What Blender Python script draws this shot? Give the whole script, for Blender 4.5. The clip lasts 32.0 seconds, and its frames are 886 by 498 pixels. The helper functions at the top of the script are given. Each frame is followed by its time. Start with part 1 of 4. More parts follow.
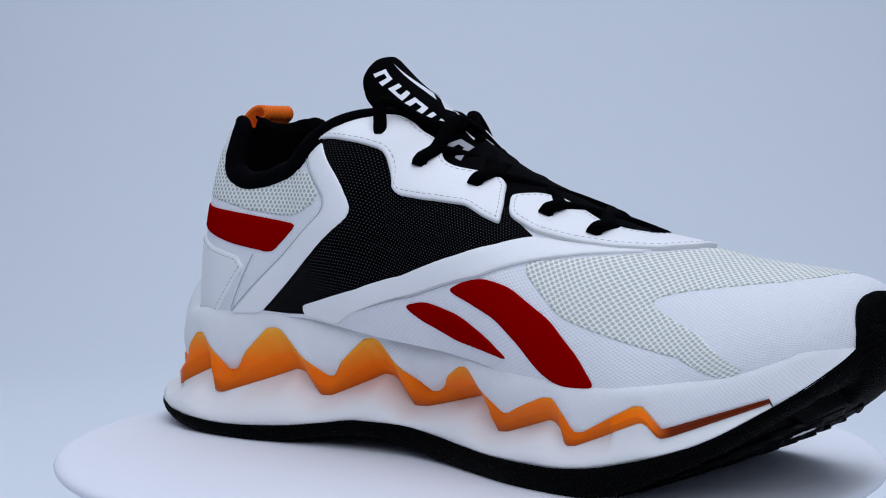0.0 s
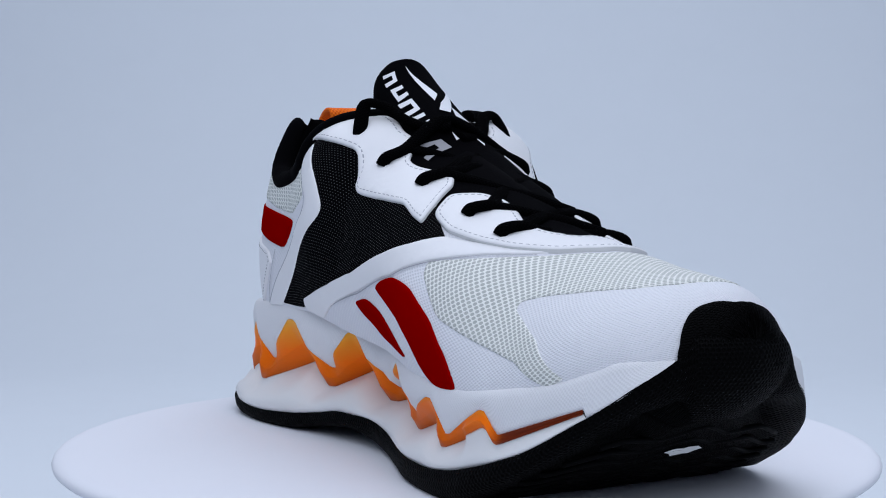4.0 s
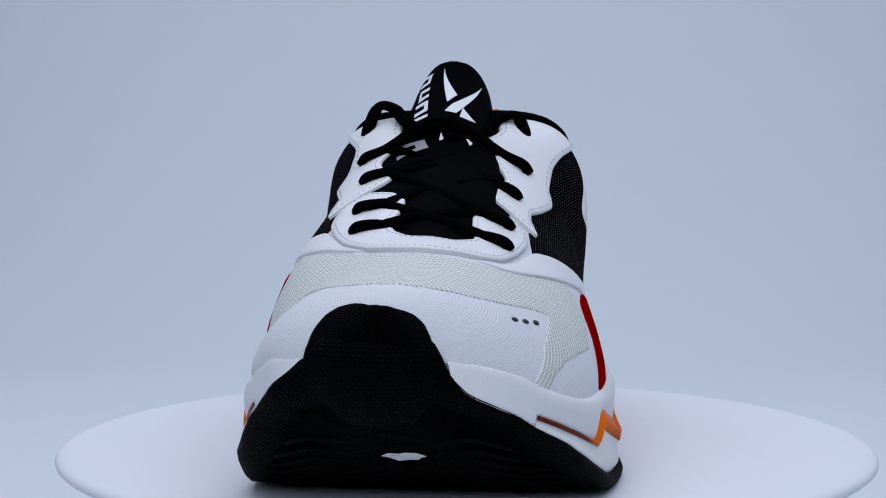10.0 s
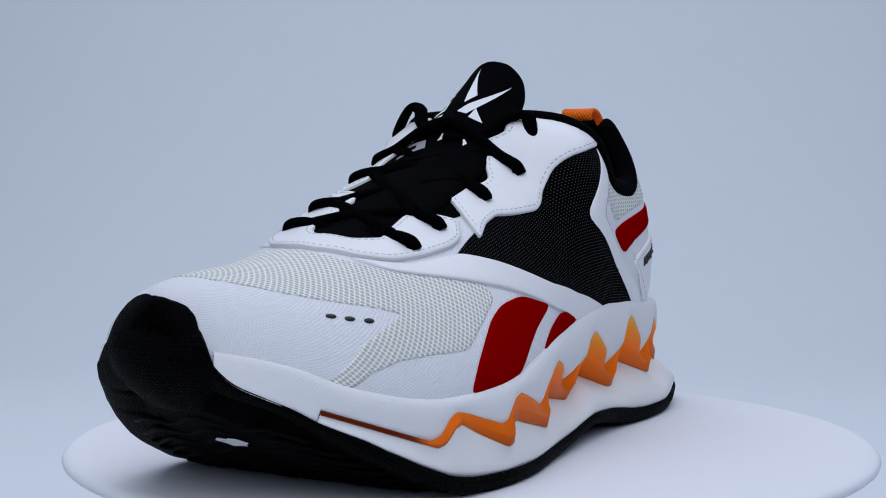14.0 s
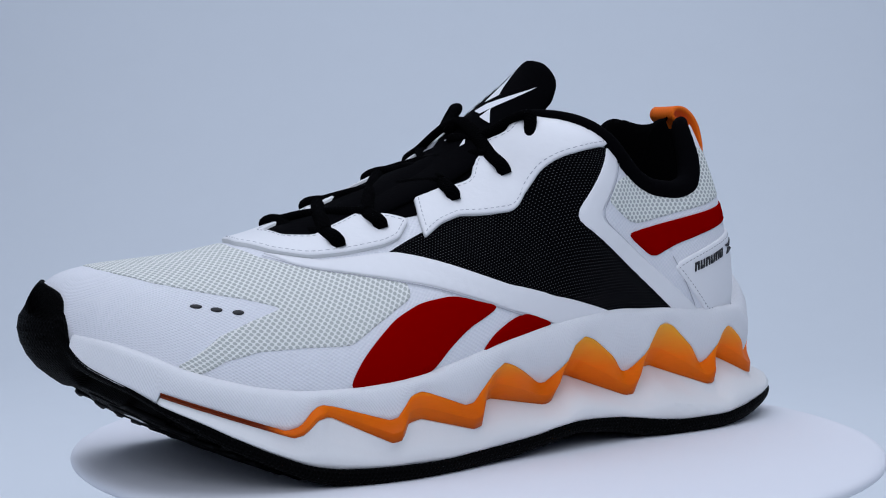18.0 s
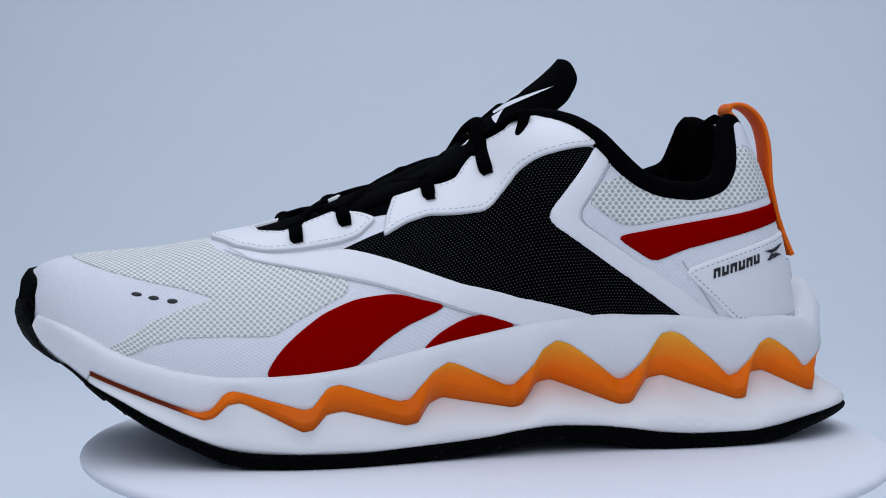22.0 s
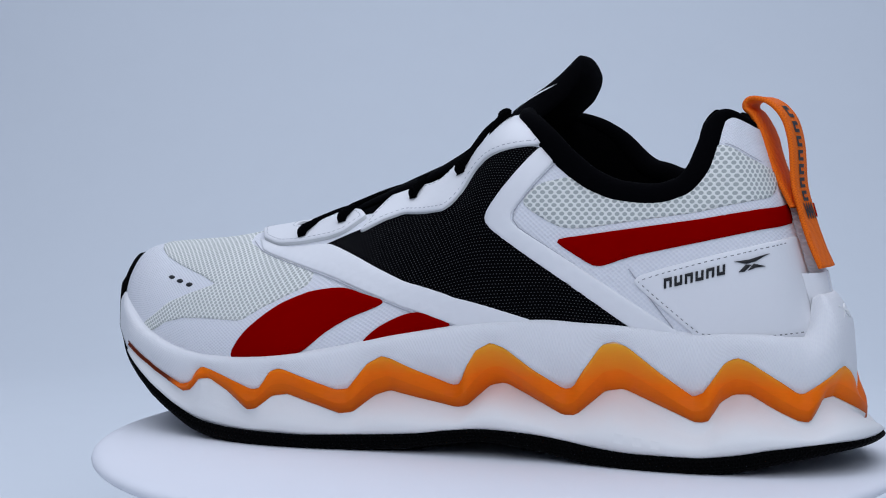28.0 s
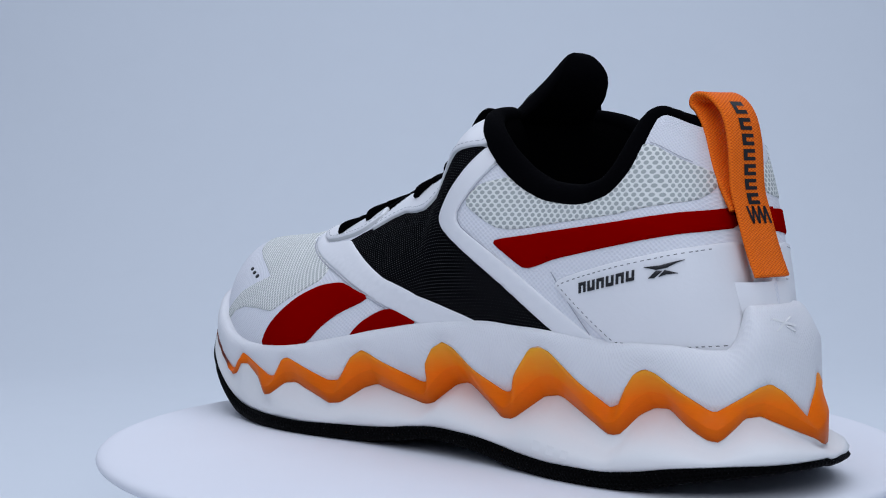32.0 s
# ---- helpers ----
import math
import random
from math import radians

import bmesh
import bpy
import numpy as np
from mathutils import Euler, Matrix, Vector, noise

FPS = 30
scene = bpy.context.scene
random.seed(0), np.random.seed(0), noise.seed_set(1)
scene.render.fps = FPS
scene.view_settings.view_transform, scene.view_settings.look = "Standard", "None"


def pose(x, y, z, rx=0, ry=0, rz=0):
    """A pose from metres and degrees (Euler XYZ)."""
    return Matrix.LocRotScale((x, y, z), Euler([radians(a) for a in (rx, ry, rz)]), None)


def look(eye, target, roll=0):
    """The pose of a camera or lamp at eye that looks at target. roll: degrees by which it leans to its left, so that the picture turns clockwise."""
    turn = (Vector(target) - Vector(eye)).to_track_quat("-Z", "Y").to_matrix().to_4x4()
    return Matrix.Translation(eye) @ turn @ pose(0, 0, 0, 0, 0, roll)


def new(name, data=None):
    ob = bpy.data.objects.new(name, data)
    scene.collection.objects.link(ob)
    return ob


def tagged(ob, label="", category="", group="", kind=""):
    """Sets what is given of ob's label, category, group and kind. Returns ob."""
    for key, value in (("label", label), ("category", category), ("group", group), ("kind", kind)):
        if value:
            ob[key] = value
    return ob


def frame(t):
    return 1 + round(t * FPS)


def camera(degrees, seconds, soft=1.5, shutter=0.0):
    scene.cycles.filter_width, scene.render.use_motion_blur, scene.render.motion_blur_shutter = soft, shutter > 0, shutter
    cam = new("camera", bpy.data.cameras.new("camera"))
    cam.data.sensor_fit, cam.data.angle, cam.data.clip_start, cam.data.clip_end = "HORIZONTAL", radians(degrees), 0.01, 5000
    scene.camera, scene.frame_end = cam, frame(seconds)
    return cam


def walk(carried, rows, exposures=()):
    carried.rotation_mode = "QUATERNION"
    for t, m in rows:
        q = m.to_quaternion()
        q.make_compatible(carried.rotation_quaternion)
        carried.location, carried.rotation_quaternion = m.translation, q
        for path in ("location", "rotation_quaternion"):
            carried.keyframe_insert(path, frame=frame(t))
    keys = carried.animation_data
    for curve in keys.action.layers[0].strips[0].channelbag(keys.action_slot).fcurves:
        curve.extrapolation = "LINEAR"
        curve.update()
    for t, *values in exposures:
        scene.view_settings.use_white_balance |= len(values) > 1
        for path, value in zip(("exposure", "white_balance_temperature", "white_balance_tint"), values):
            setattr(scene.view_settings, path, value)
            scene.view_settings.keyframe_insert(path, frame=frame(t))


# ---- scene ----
# Lengths of the shoe are written in centimetres in the shoe's own frame:
# x from heel to toe, y to the shoe's left, z up from the turntable's top.
from mathutils.geometry import delaunay_2d_cdt

CM = 0.01
TOP = 0.060            # height of the turntable's top over the sweep
AXIS_Y = 1.54          # where the turning axis stands in the shoe's frame (cm)
LIFT = 0.6             # the table top lies at this height of the shoe frame (cm)

# ---- camera: stands still on its tripod ----
cam = camera(31.67, 32.0, soft=1.05)
EYE = Vector((0.0, -0.60, TOP + 0.107))
AIM = EYE + Vector((-0.02709 * 0.99842, 0.99963 * 0.99842, -0.05616))
walk(cam, [(0.0, look(EYE, AIM)), (32.0, look(EYE, AIM))],
     [(0, 0.0), (2, 0.03), (3.5, 0.03), (5.5, -0.08), (7, -0.1), (10, -0.12), (12, -0.12), (14.5, -0.1), (18, -0.08), (24, -0.04), (28, -0.05), (32, -0.05)])


def turn_at(t):
    """Degrees by which the turntable has turned at t seconds."""
    rows = TURN
    for (t0, a0), (t1, a1) in zip(rows, rows[1:]):
        if t <= t1:
            return a0 + (a1 - a0) * (t - t0) / (t1 - t0)
    return rows[-1][1]


TURN = ((0, 145.59), (2, 134.57), (3.5, 126.27), (5.5, 115.12), (7, 106.28), (9, 94.11), (11, 81.90), (13, 69.56),
        (14.5, 60.28), (16.5, 48.04), (18, 38.92), (20, 26.90), (22, 14.96), (24, 3.0), (25.5, -6.02), (27.5, -18.13),
        (29, -27.26), (31, -39.38), (32, -45.41))
FACING = 177.03        # the shoe's heading on the table at zero turn

# ---- light: as in a white tent, unseen lamps; the front one is added fill ----
world = bpy.data.worlds.new("tent_light")
scene.world = world
world.use_nodes = True
wbg = world.node_tree.nodes["Background"]
wbg.inputs[0].default_value = (0.59, 0.715, 1.0, 1)
wbg.inputs[1].default_value = 0.29


def softbox(name, eye, target, sx, sy, power, color):
    data = bpy.data.lights.new(name, "AREA")
    data.shape, data.size, data.size_y, data.energy, data.color = "RECTANGLE", sx, sy, power, color
    ob = new(name, data)
    ob.matrix_world = look(eye, target)
    return ob


softbox("softbox_top", (0.0, 0.15, 0.95), (0, 0.15, 0), 1.4, 1.5, 9.0, (0.81, 0.867, 1.0))
# added fill without a known source, brightens the shoe and the disc's front
softbox("front_fill", (0.0, -0.95, 0.75), (0, 0.0, 0.05), 1.2, 0.5, 4.3, (0.83, 0.877, 1.0))


# ---- materials ----
def mat(name, color, rough=0.5, spec=0.5, bump=0.0, scale=400.0, var=0.06, metal=0.0, sss=0.0, sss_color=None, coat=0.0):
    """A plain surface with fine grain and slow variation, both in the object's own metres."""
    m = bpy.data.materials.new(name)
    m.use_nodes = True
    nt = m.node_tree
    b = nt.nodes["Principled BSDF"]
    b.inputs["Roughness"].default_value = rough
    b.inputs["Specular IOR Level"].default_value = spec
    b.inputs["Metallic"].default_value = metal
    b.inputs["Coat Weight"].default_value = coat
    tc = nt.nodes.new("ShaderNodeTexCoord")
    n1 = nt.nodes.new("ShaderNodeTexNoise")
    n1.inputs["Scale"].default_value = 35.0
    n1.inputs["Detail"].default_value = 4.0
    nt.links.new(tc.outputs["Object"], n1.inputs["Vector"])
    ramp = nt.nodes.new("ShaderNodeMix")
    ramp.data_type = "RGBA"
    ramp.inputs[6].default_value = (*[c * (1 - var) for c in color], 1)
    ramp.inputs[7].default_value = (*[min(1, c * (1 + var)) for c in color], 1)
    nt.links.new(n1.outputs["Fac"], ramp.inputs[0])
    nt.links.new(ramp.outputs[2], b.inputs["Base Color"])
    if sss:
        b.inputs["Subsurface Weight"].default_value = sss
        b.inputs["Subsurface Radius"].default_value = sss_color or (1, 0.4, 0.1)
        b.inputs["Subsurface Scale"].default_value = 0.004
    if bump:
        n2 = nt.nodes.new("ShaderNodeTexNoise")
        n2.inputs["Scale"].default_value = scale
        n2.inputs["Detail"].default_value = 3.0
        nt.links.new(tc.outputs["Object"], n2.inputs["Vector"])
        bp = nt.nodes.new("ShaderNodeBump")
        bp.inputs["Strength"].default_value = bump
        bp.inputs["Distance"].default_value = 0.0004
        nt.links.new(n2.outputs["Fac"], bp.inputs["Height"])
        nt.links.new(bp.outputs["Normal"], b.inputs["Normal"])
    return m


M_SWEEP = mat("sweep_paper", (0.725, 0.765, 0.80), 0.85, 0.2, 0.05, 300, 0.01)
M_DISC = mat("turntable_plastic", (0.775, 0.785, 0.825), 0.7, 0.2, 0.0, 300, 0.01)
M_FOAM = mat("foam_white", (0.80, 0.80, 0.79), 0.55, 0.35, 0.12, 900, 0.015)
M_RUBBER = mat("black_rubber", (0.002, 0.002, 0.0023), 0.6, 0.03, 0.3, 700, 0.2)
M_BLACK = mat("black_textile", (0.0008, 0.0008, 0.001), 0.95, 0.01, 0.3, 1500, 0.2)


# ---- form of the shoe ----
def curve_of(pairs):
    """A smooth monotone-friendly function through (x, value) pairs."""
    xs = [p[0] for p in pairs]
    ys = [p[1] for p in pairs]
    n = len(xs)
    d = [(ys[i + 1] - ys[i]) / (xs[i + 1] - xs[i]) for i in range(n - 1)]
    m = [d[0]] + [0.0 if d[i - 1] * d[i] <= 0 else 2 * d[i - 1] * d[i] / (d[i - 1] + d[i]) for i in range(1, n - 1)] + [d[-1]]

    def f(x):
        if x <= xs[0]:
            return ys[0]
        if x >= xs[-1]:
            return ys[-1]
        i = 0
        while xs[i + 1] < x:
            i += 1
        h = xs[i + 1] - xs[i]
        s = (x - xs[i]) / h
        return ((1 + 2 * s) * (1 - s) ** 2 * ys[i] + s * (1 - s) ** 2 * h * m[i]
                + s * s * (3 - 2 * s) * ys[i + 1] + s * s * (s - 1) * h * m[i + 1])
    return f


# sole: heights of its edges along the shoe
LOW_L = curve_of([(-14.5, 1.8), (-13.1, 1.72), (-11.8, 1.56), (-10.4, 1.29), (-9.2, 1.16), (-7.3, 1.16), (-5.9, 1.25), (-4.7, 1.42), (-3.3, 1.58),
                  (-1.7, 1.65), (-.3, 1.53), (.7, 1.38), (2.1, 1.26), (3.8, 1.17), (5.6, 1.09), (7.4, 1.1), (8.9, 1.15), (10, 1.3), (11.2, 1.72),
                  (12.4, 2.28), (13.6, 2.92), (14.8, 3.53), (15.5, 4.02), (16.06, 4.36), (16.57, 4.75), (16.87, 5.2), (17.0, 5.5), (17.15, 5.7)])
LOW_R = curve_of([(-14.5, 1.8), (-13.1, 1.6), (-11, 1.25), (-8.1, 1.12), (-5.3, 1.28), (-3.6, 1.5), (-1.9, 1.74), (-.3, 1.74), (1.3, 1.64), (3.2, 1.48),
                  (5.1, 1.39), (7.4, 1.39), (8.9, 1.52), (10.9, 1.98), (12.8, 2.65), (15, 3.95), (15.7, 4.45), (16.2, 4.87), (16.45, 5.13), (16.76, 5.5), (16.9, 5.7)])
TOP_L = curve_of([(-14.5, 5.2), (-12.5, 5.22), (-11.4, 5.34), (-9.3, 5.39), (-6.9, 5.56), (-5.3, 5.66), (-4.1, 5.72), (-2.2, 5.55), (-.4, 5.34), (1.8, 4.94),
                  (3.2, 4.62), (4.8, 4.28), (6, 4.05), (7.5, 3.88), (9, 3.79), (10.1, 3.78), (11.3, 3.89), (12.5, 4.13), (14.1, 4.61), (15.2, 5.12), (16.2, 5.5), (16.75, 5.68), (17.3, 5.8)])
TOP_R = curve_of([(-14.5, 5.2), (-12.5, 5.22), (-11.4, 5.36), (-9.4, 5.47), (-7, 5.66), (-4.5, 5.78), (-2.8, 5.6), (-.6, 5.31), (1.2, 5.15), (3.5, 4.94),
                  (5, 4.71), (6.7, 4.39), (8.4, 4.22), (9.6, 4.21), (10.7, 4.3), (12.6, 4.6), (14.2, 5.0), (15.2, 5.36), (15.8, 5.62), (16.75, 5.72), (17.3, 5.8)])
# half widths of the sole's wall, left (B) and right (A)
LEFT = [(-13.52, 1.6), (-12.95, 2.5), (-12, 3.3), (-11, 3.75), (-9.5, 4.15), (-6, 4.75), (-2, 5.2), (2, 5.7), (5, 6.25),
        (7, 6.4), (9, 6.2), (11, 5.85), (12.4, 5.45), (13.0, 5.2), (13.8, 4.85), (14.84, 4.26), (15.6, 3.66), (16.1, 3.16), (16.6, 2.5), (16.95, 2.0), (17.38, 1.2)]
RIGHT = [(-13.15, -1.5), (-12.6, -2.3), (-11.8, -3.0), (-10.9, -3.45), (-9.5, -3.8), (-6, -3.95), (-3, -3.65), (0, -3.3), (2, -3.55),
         (4, -4.15), (6, -4.75), (8, -5.0), (10, -5.04), (12, -4.86), (13.1, -4.56), (14.6, -4.08), (15.0, -3.9), (15.7, -3.55), (16.2, -3.2), (16.5, -2.8), (16.9, -2.2), (17.45, -1.25)]


def closed_outline(step=0.12):
    """The sole's outline in plan, from the heel's middle by the left side to the toe and back, evenly spaced."""
    pts = [Vector((-13.62, 0.1))] + [Vector(p) for p in LEFT] + [Vector((17.66, 0.0))] + [Vector(p) for p in reversed(RIGHT)]
    n = len(pts)
    fine = []
    for i in range(n):
        p0, p1, p2, p3 = pts[i - 1], pts[i], pts[(i + 1) % n], pts[(i + 2) % n]
        for k in range(24):
            s = k / 24
            fine.append(0.5 * (2 * p1 + (p2 - p0) * s + (2 * p0 - 5 * p1 + 4 * p2 - p3) * s * s + (3 * p1 - p0 - 3 * p2 + p3) * s ** 3))
    out, last = [fine[0]], fine[0]
    for p in fine[1:]:
        if (p - last).length >= step:
            out.append(p)
            last = p
    if (out[-1] - out[0]).length < 0.7 * step:
        out.pop()
    return out


OUTLINE = closed_outline()
NORMALS = []
for i_, p_ in enumerate(OUTLINE):
    d_ = OUTLINE[(i_ + 1) % len(OUTLINE)] - OUTLINE[i_ - 1]
    NORMALS.append(Vector((-d_.y, d_.x)).normalized())
# outline runs heel > left > toe > right, so the outer side is on its left hand
if NORMALS[len(NORMALS) // 4].y < 0:
    NORMALS = [-n_ for n_ in NORMALS]

# upper: base line, ridge and openings along the shoe
BASE_L = curve_of([(-12.9, 0.0), (-12.75, 1.1), (-12.4, 1.9), (-11.6, 2.85), (-10.5, 3.5), (-9, 4.05), (-6, 4.6), (-2, 5.0), (2, 5.5), (5, 6.0),
                   (7, 6.15), (9, 5.95), (11, 5.5), (13, 4.78), (14.7, 3.86), (16, 2.76), (16.9, 1.8), (17.3, 1.35), (17.55, 0.85), (17.7, 0.0)])
BASE_R = curve_of([(-12.9, 0.0), (-12.75, 0.95), (-12.4, 1.6), (-11.6, 2.42), (-10.5, 3.08), (-9, 3.7), (-6, 4.05), (-2, 4.0), (2, 4.1), (4, 4.4),
                   (6, 4.75), (8, 4.95), (10, 5.0), (12, 4.72), (13.5, 4.3), (15, 3.62), (16, 2.98), (16.9, 2.0), (17.3, 1.35), (17.55, 0.85), (17.7, 0.0)])
RIDGE = curve_of([(-12.9, 12.25), (-12.0, 12.6), (-11.0, 12.8), (-10.3, 12.82), (-9.82, 12.58), (-9.56, 11.7), (-9.2, 10.8), (-8.55, 10.15), (-7.5, 9.9),
                  (-6.3, 10.0), (-5.2, 10.4), (-4.2, 11.15), (-3.3, 12.0), (-2.5, 12.6), (-1.8, 12.85), (-1.0, 12.75), (0, 12.3), (1.5, 11.5),
                  (2.8, 10.95), (5.1, 9.95), (7.4, 9.05), (9, 8.62), (10.7, 8.34), (12.3, 8.08), (14, 7.93), (15.4, 7.8), (16.4, 7.6), (17.1, 7.25), (17.5, 6.75), (17.66, 6.3), (17.7, 5.95)])
CROWN = curve_of([(-12.9, 12.3), (-10, 12.85), (-6, 12.9), (-2.2, 12.85), (17.7, 12.85)])   # height that the sides would reach without the ankle dip
OPEN = curve_of([(-12.9, 0.0), (-12.7, 0.7), (-12.2, 1.4), (-11.2, 2.0), (-10, 2.35), (-8, 2.5), (-5, 2.5), (-3.6, 2.6), (-2.4, 2.3), (-1.4, 1.5), (-0.6, 0.6), (0, 0.0), (17.7, 0.0)])
NODES = (-12.9, -10, -6, -2, 2, 5, 8, 11, 14, 17.7)
BELLY_L = curve_of(list(zip(NODES, (0.9, 0.88, 0.52, 0.46, 0.42, 0.35, 0.38, 0.21, 0.00, 0.10))))
BELLY_R = curve_of(list(zip(NODES, (0.45, 0.72, 0.90, 1.60, 1.10, 1.30, 0.62, 0.00, 0.58, 0.10))))
ROUND_L = curve_of(list(zip(NODES, (0.63, 1.06, 1.64, 3.72, 3.0, 2.70, 3.00, 2.99, 2.60, 0.10))))
ROUND_R = curve_of(list(zip(NODES, (0.60, 0.89, 1.48, 3.40, 5.40, 5.10, 5.10, 3.02, 2.76, 0.10))))
DROP_L = curve_of(list(zip(NODES, (1.47, 1.54, 1.61, 0.10, 0.95, 0.42, 0.48, 0.07, 0.06, 0.00))))
DROP_R = curve_of(list(zip(NODES, (1.50, 1.50, 1.23, 0.00, 0.43, 0.00, 0.00, 0.00, 0.00, 0.00))))
LEAN = curve_of([(-12.9, 2.2), (-12, 1.55), (-11, 0.88), (-10.3, 0.45), (-9.8, 0.28), (-9, 0.1), (-8, 0.0), (17.7, 0.0)])
MIDDLE = curve_of([(-12.9, 0.0), (-2, 0.1), (9, 0.35), (17.7, 0.1)])


def section(x, side, v):
    """y and z of the side at station x; v runs from the sole to the crown."""
    yb = BASE_L(x) if side > 0 else BASE_R(x)
    zb = (TOP_L(x) if side > 0 else TOP_R(x)) - 0.35
    yt = OPEN(x) + side * MIDDLE(x)
    zt = CROWN(x) if x < -2.0 else RIDGE(x)
    h = zt - zb
    b, r, dr = (BELLY_L(x), ROUND_L(x), DROP_L(x)) if side > 0 else (BELLY_R(x), ROUND_R(x), DROP_R(x))
    q = ((1 - v) ** 3, 3 * v * (1 - v) ** 2, 3 * v * v * (1 - v), v ** 3)
    y = q[0] * yb + q[1] * (yb + b) + q[2] * (yt + r) + q[3] * yt
    z = q[0] * zb + q[1] * (zb + 0.42 * h) + q[2] * (zt - dr) + q[3] * zt
    return y, z, zb, h


TRIM = {}


def trim(x, side):
    """How far up the side the cloth goes at station x."""
    if x >= -1.9:
        return 1.0
    key = (round(x, 3), side)
    if key not in TRIM:
        a, b, top = 0.2, 1.0, RIDGE(x)
        if side < 0:
            top += 0.38 * smooth_step((x + 9.7) / 1.2) * smooth_step((-4.2 - x) / 1.5)
        for _ in range(18):
            m = (a + b) / 2
            if section(x, side, m)[1] < top:
                a = m
            else:
                b = m
        TRIM[key] = b
    return TRIM[key]


def brim(x, side):
    """The w of the cloth's upper edge: 0 but along the ankle opening."""
    return 1.0 - trim(x, side)


def skin(x, w):
    """A point of the upper at station x; w runs from -1 (right sole edge) by 0 (ridge or crown) to 1 (left sole edge)."""
    side = 1.0 if w >= 0 else -1.0
    y, z, zb, h = section(x, side, 1.0 - abs(w))
    return Vector((x - 0.12 * max(0.0, x - 16.0) + LEAN(x) * max(0.0, (z - zb) / max(h, 0.1)) ** (1.0 + 0.3 * smooth_step((x + 12.9) / 0.9) if side > 0 else 1.0), side * y, z))


def skin_normal(x, w):
    e = 0.05
    x0, x1 = max(-12.88, x - e), min(17.68, x + e)
    dx = skin(x1, w) - skin(x0, w)
    w0, w1 = (max(w - 0.01, -1), min(w + 0.01, 1))
    if w >= 0 > w0 and OPEN(x) > 0.02:
        w0 = 0.0
    if w < 0 < w1 and OPEN(x) > 0.02:
        w1 = -1e-6
    dw = skin(x, w1) - skin(x, w0)
    n = dw.cross(dx)
    if n.length < 1e-9:
        return Vector((0, 0, 1))
    n.normalize()
    c = skin(x, w) - Vector((max(-9.5, min(14.0, x)), 0.2, 4.0))
    return n if n.dot(c) > 0 else -n


# tongue: line of its front face, then its half width and depth by height
TONGUE = [(8.4, 8.55), (6.6, 9.25), (4.2, 10.25), (2.0, 11.2), (0.75, 12.05), (-0.4, 13.02), (-1.1, 13.57), (-2.38, 14.5), (-3.0, 15.05), (-3.25, 15.33)]
TONGUE_X = curve_of([(z, -x) for x, z in TONGUE])
TONGUE_HALF = curve_of([(8.5, 2.2), (11.8, 2.1), (12.6, 1.92), (13.4, 1.62), (13.9, 1.48), (14.35, 1.3), (14.75, 1.08), (15.05, .82), (15.22, .58), (15.29, .36), (15.33, .16)])
TONGUE_DEEP = curve_of([(8.5, .5), (11.2, .7), (12.2, 1.6), (13.0, 2.1), (13.5, 2.1), (14.0, 1.8), (14.5, 1.34), (14.8, .96), (15.05, .62), (15.22, .38), (15.29, .24), (15.33, .1)])


def tongue_point(z, v):
    """A point of the tongue's front at height z; v runs across from -1 to 1."""
    a = v * math.pi / 2
    d = TONGUE_DEEP(z) * (1 - math.cos(a))
    up = smooth_step((12.4 - z) / 1.4)
    return Vector((-TONGUE_X(z) - d * (1 - 0.65 * up), -0.06 + 0.16 * up + TONGUE_HALF(z) * math.sin(a), z - d * 0.75 * up))


def smooth_step(t):
    t = max(0.0, min(1.0, t))
    return t * t * (3 - 2 * t)


def tongue_normal(z, v):
    e = 0.02
    a = tongue_point(z, min(1, v + e)) - tongue_point(z, max(-1, v - e))
    b = tongue_point(min(15.32, z + e), v) - tongue_point(z - e, v)
    n = a.cross(b)
    n.normalize()
    return n if n.x * 0.7 + n.z * 0.7 + n.y * v > 0 else -n
# ---- end of form ----


def from_cm(v):
    return Vector((v[0] * CM, (v[1] - AXIS_Y) * CM, (v[2] - LIFT) * CM))


def mesh_of(name, verts, faces, material, uvs=None, smooth=True):
    me = bpy.data.meshes.new(name)
    me.from_pydata([from_cm(v) for v in verts], [], faces)
    me.materials.append(material)
    if smooth:
        me.polygons.foreach_set("use_smooth", [True] * len(me.polygons))
    if uvs:
        layer = me.uv_layers.new(name="UVMap")
        for loop in me.loops:
            layer.data[loop.index].uv = uvs[loop.vertex_index]
    me.validate()
    return me


def part(name, me, parent, label=""):
    ob = new(name, me)
    ob.parent = parent
    if label:
        tagged(ob, label)
    return ob


def grid_faces(nu, nv, closed=False, flip=False):
    out = []
    for i in range(nu if closed else nu - 1):
        for j in range(nv - 1):
            a, b = i * nv + j, ((i + 1) % nu) * nv + j
            f = (a, b, b + 1, a + 1)
            out.append(f[::-1] if flip else f)
    return out

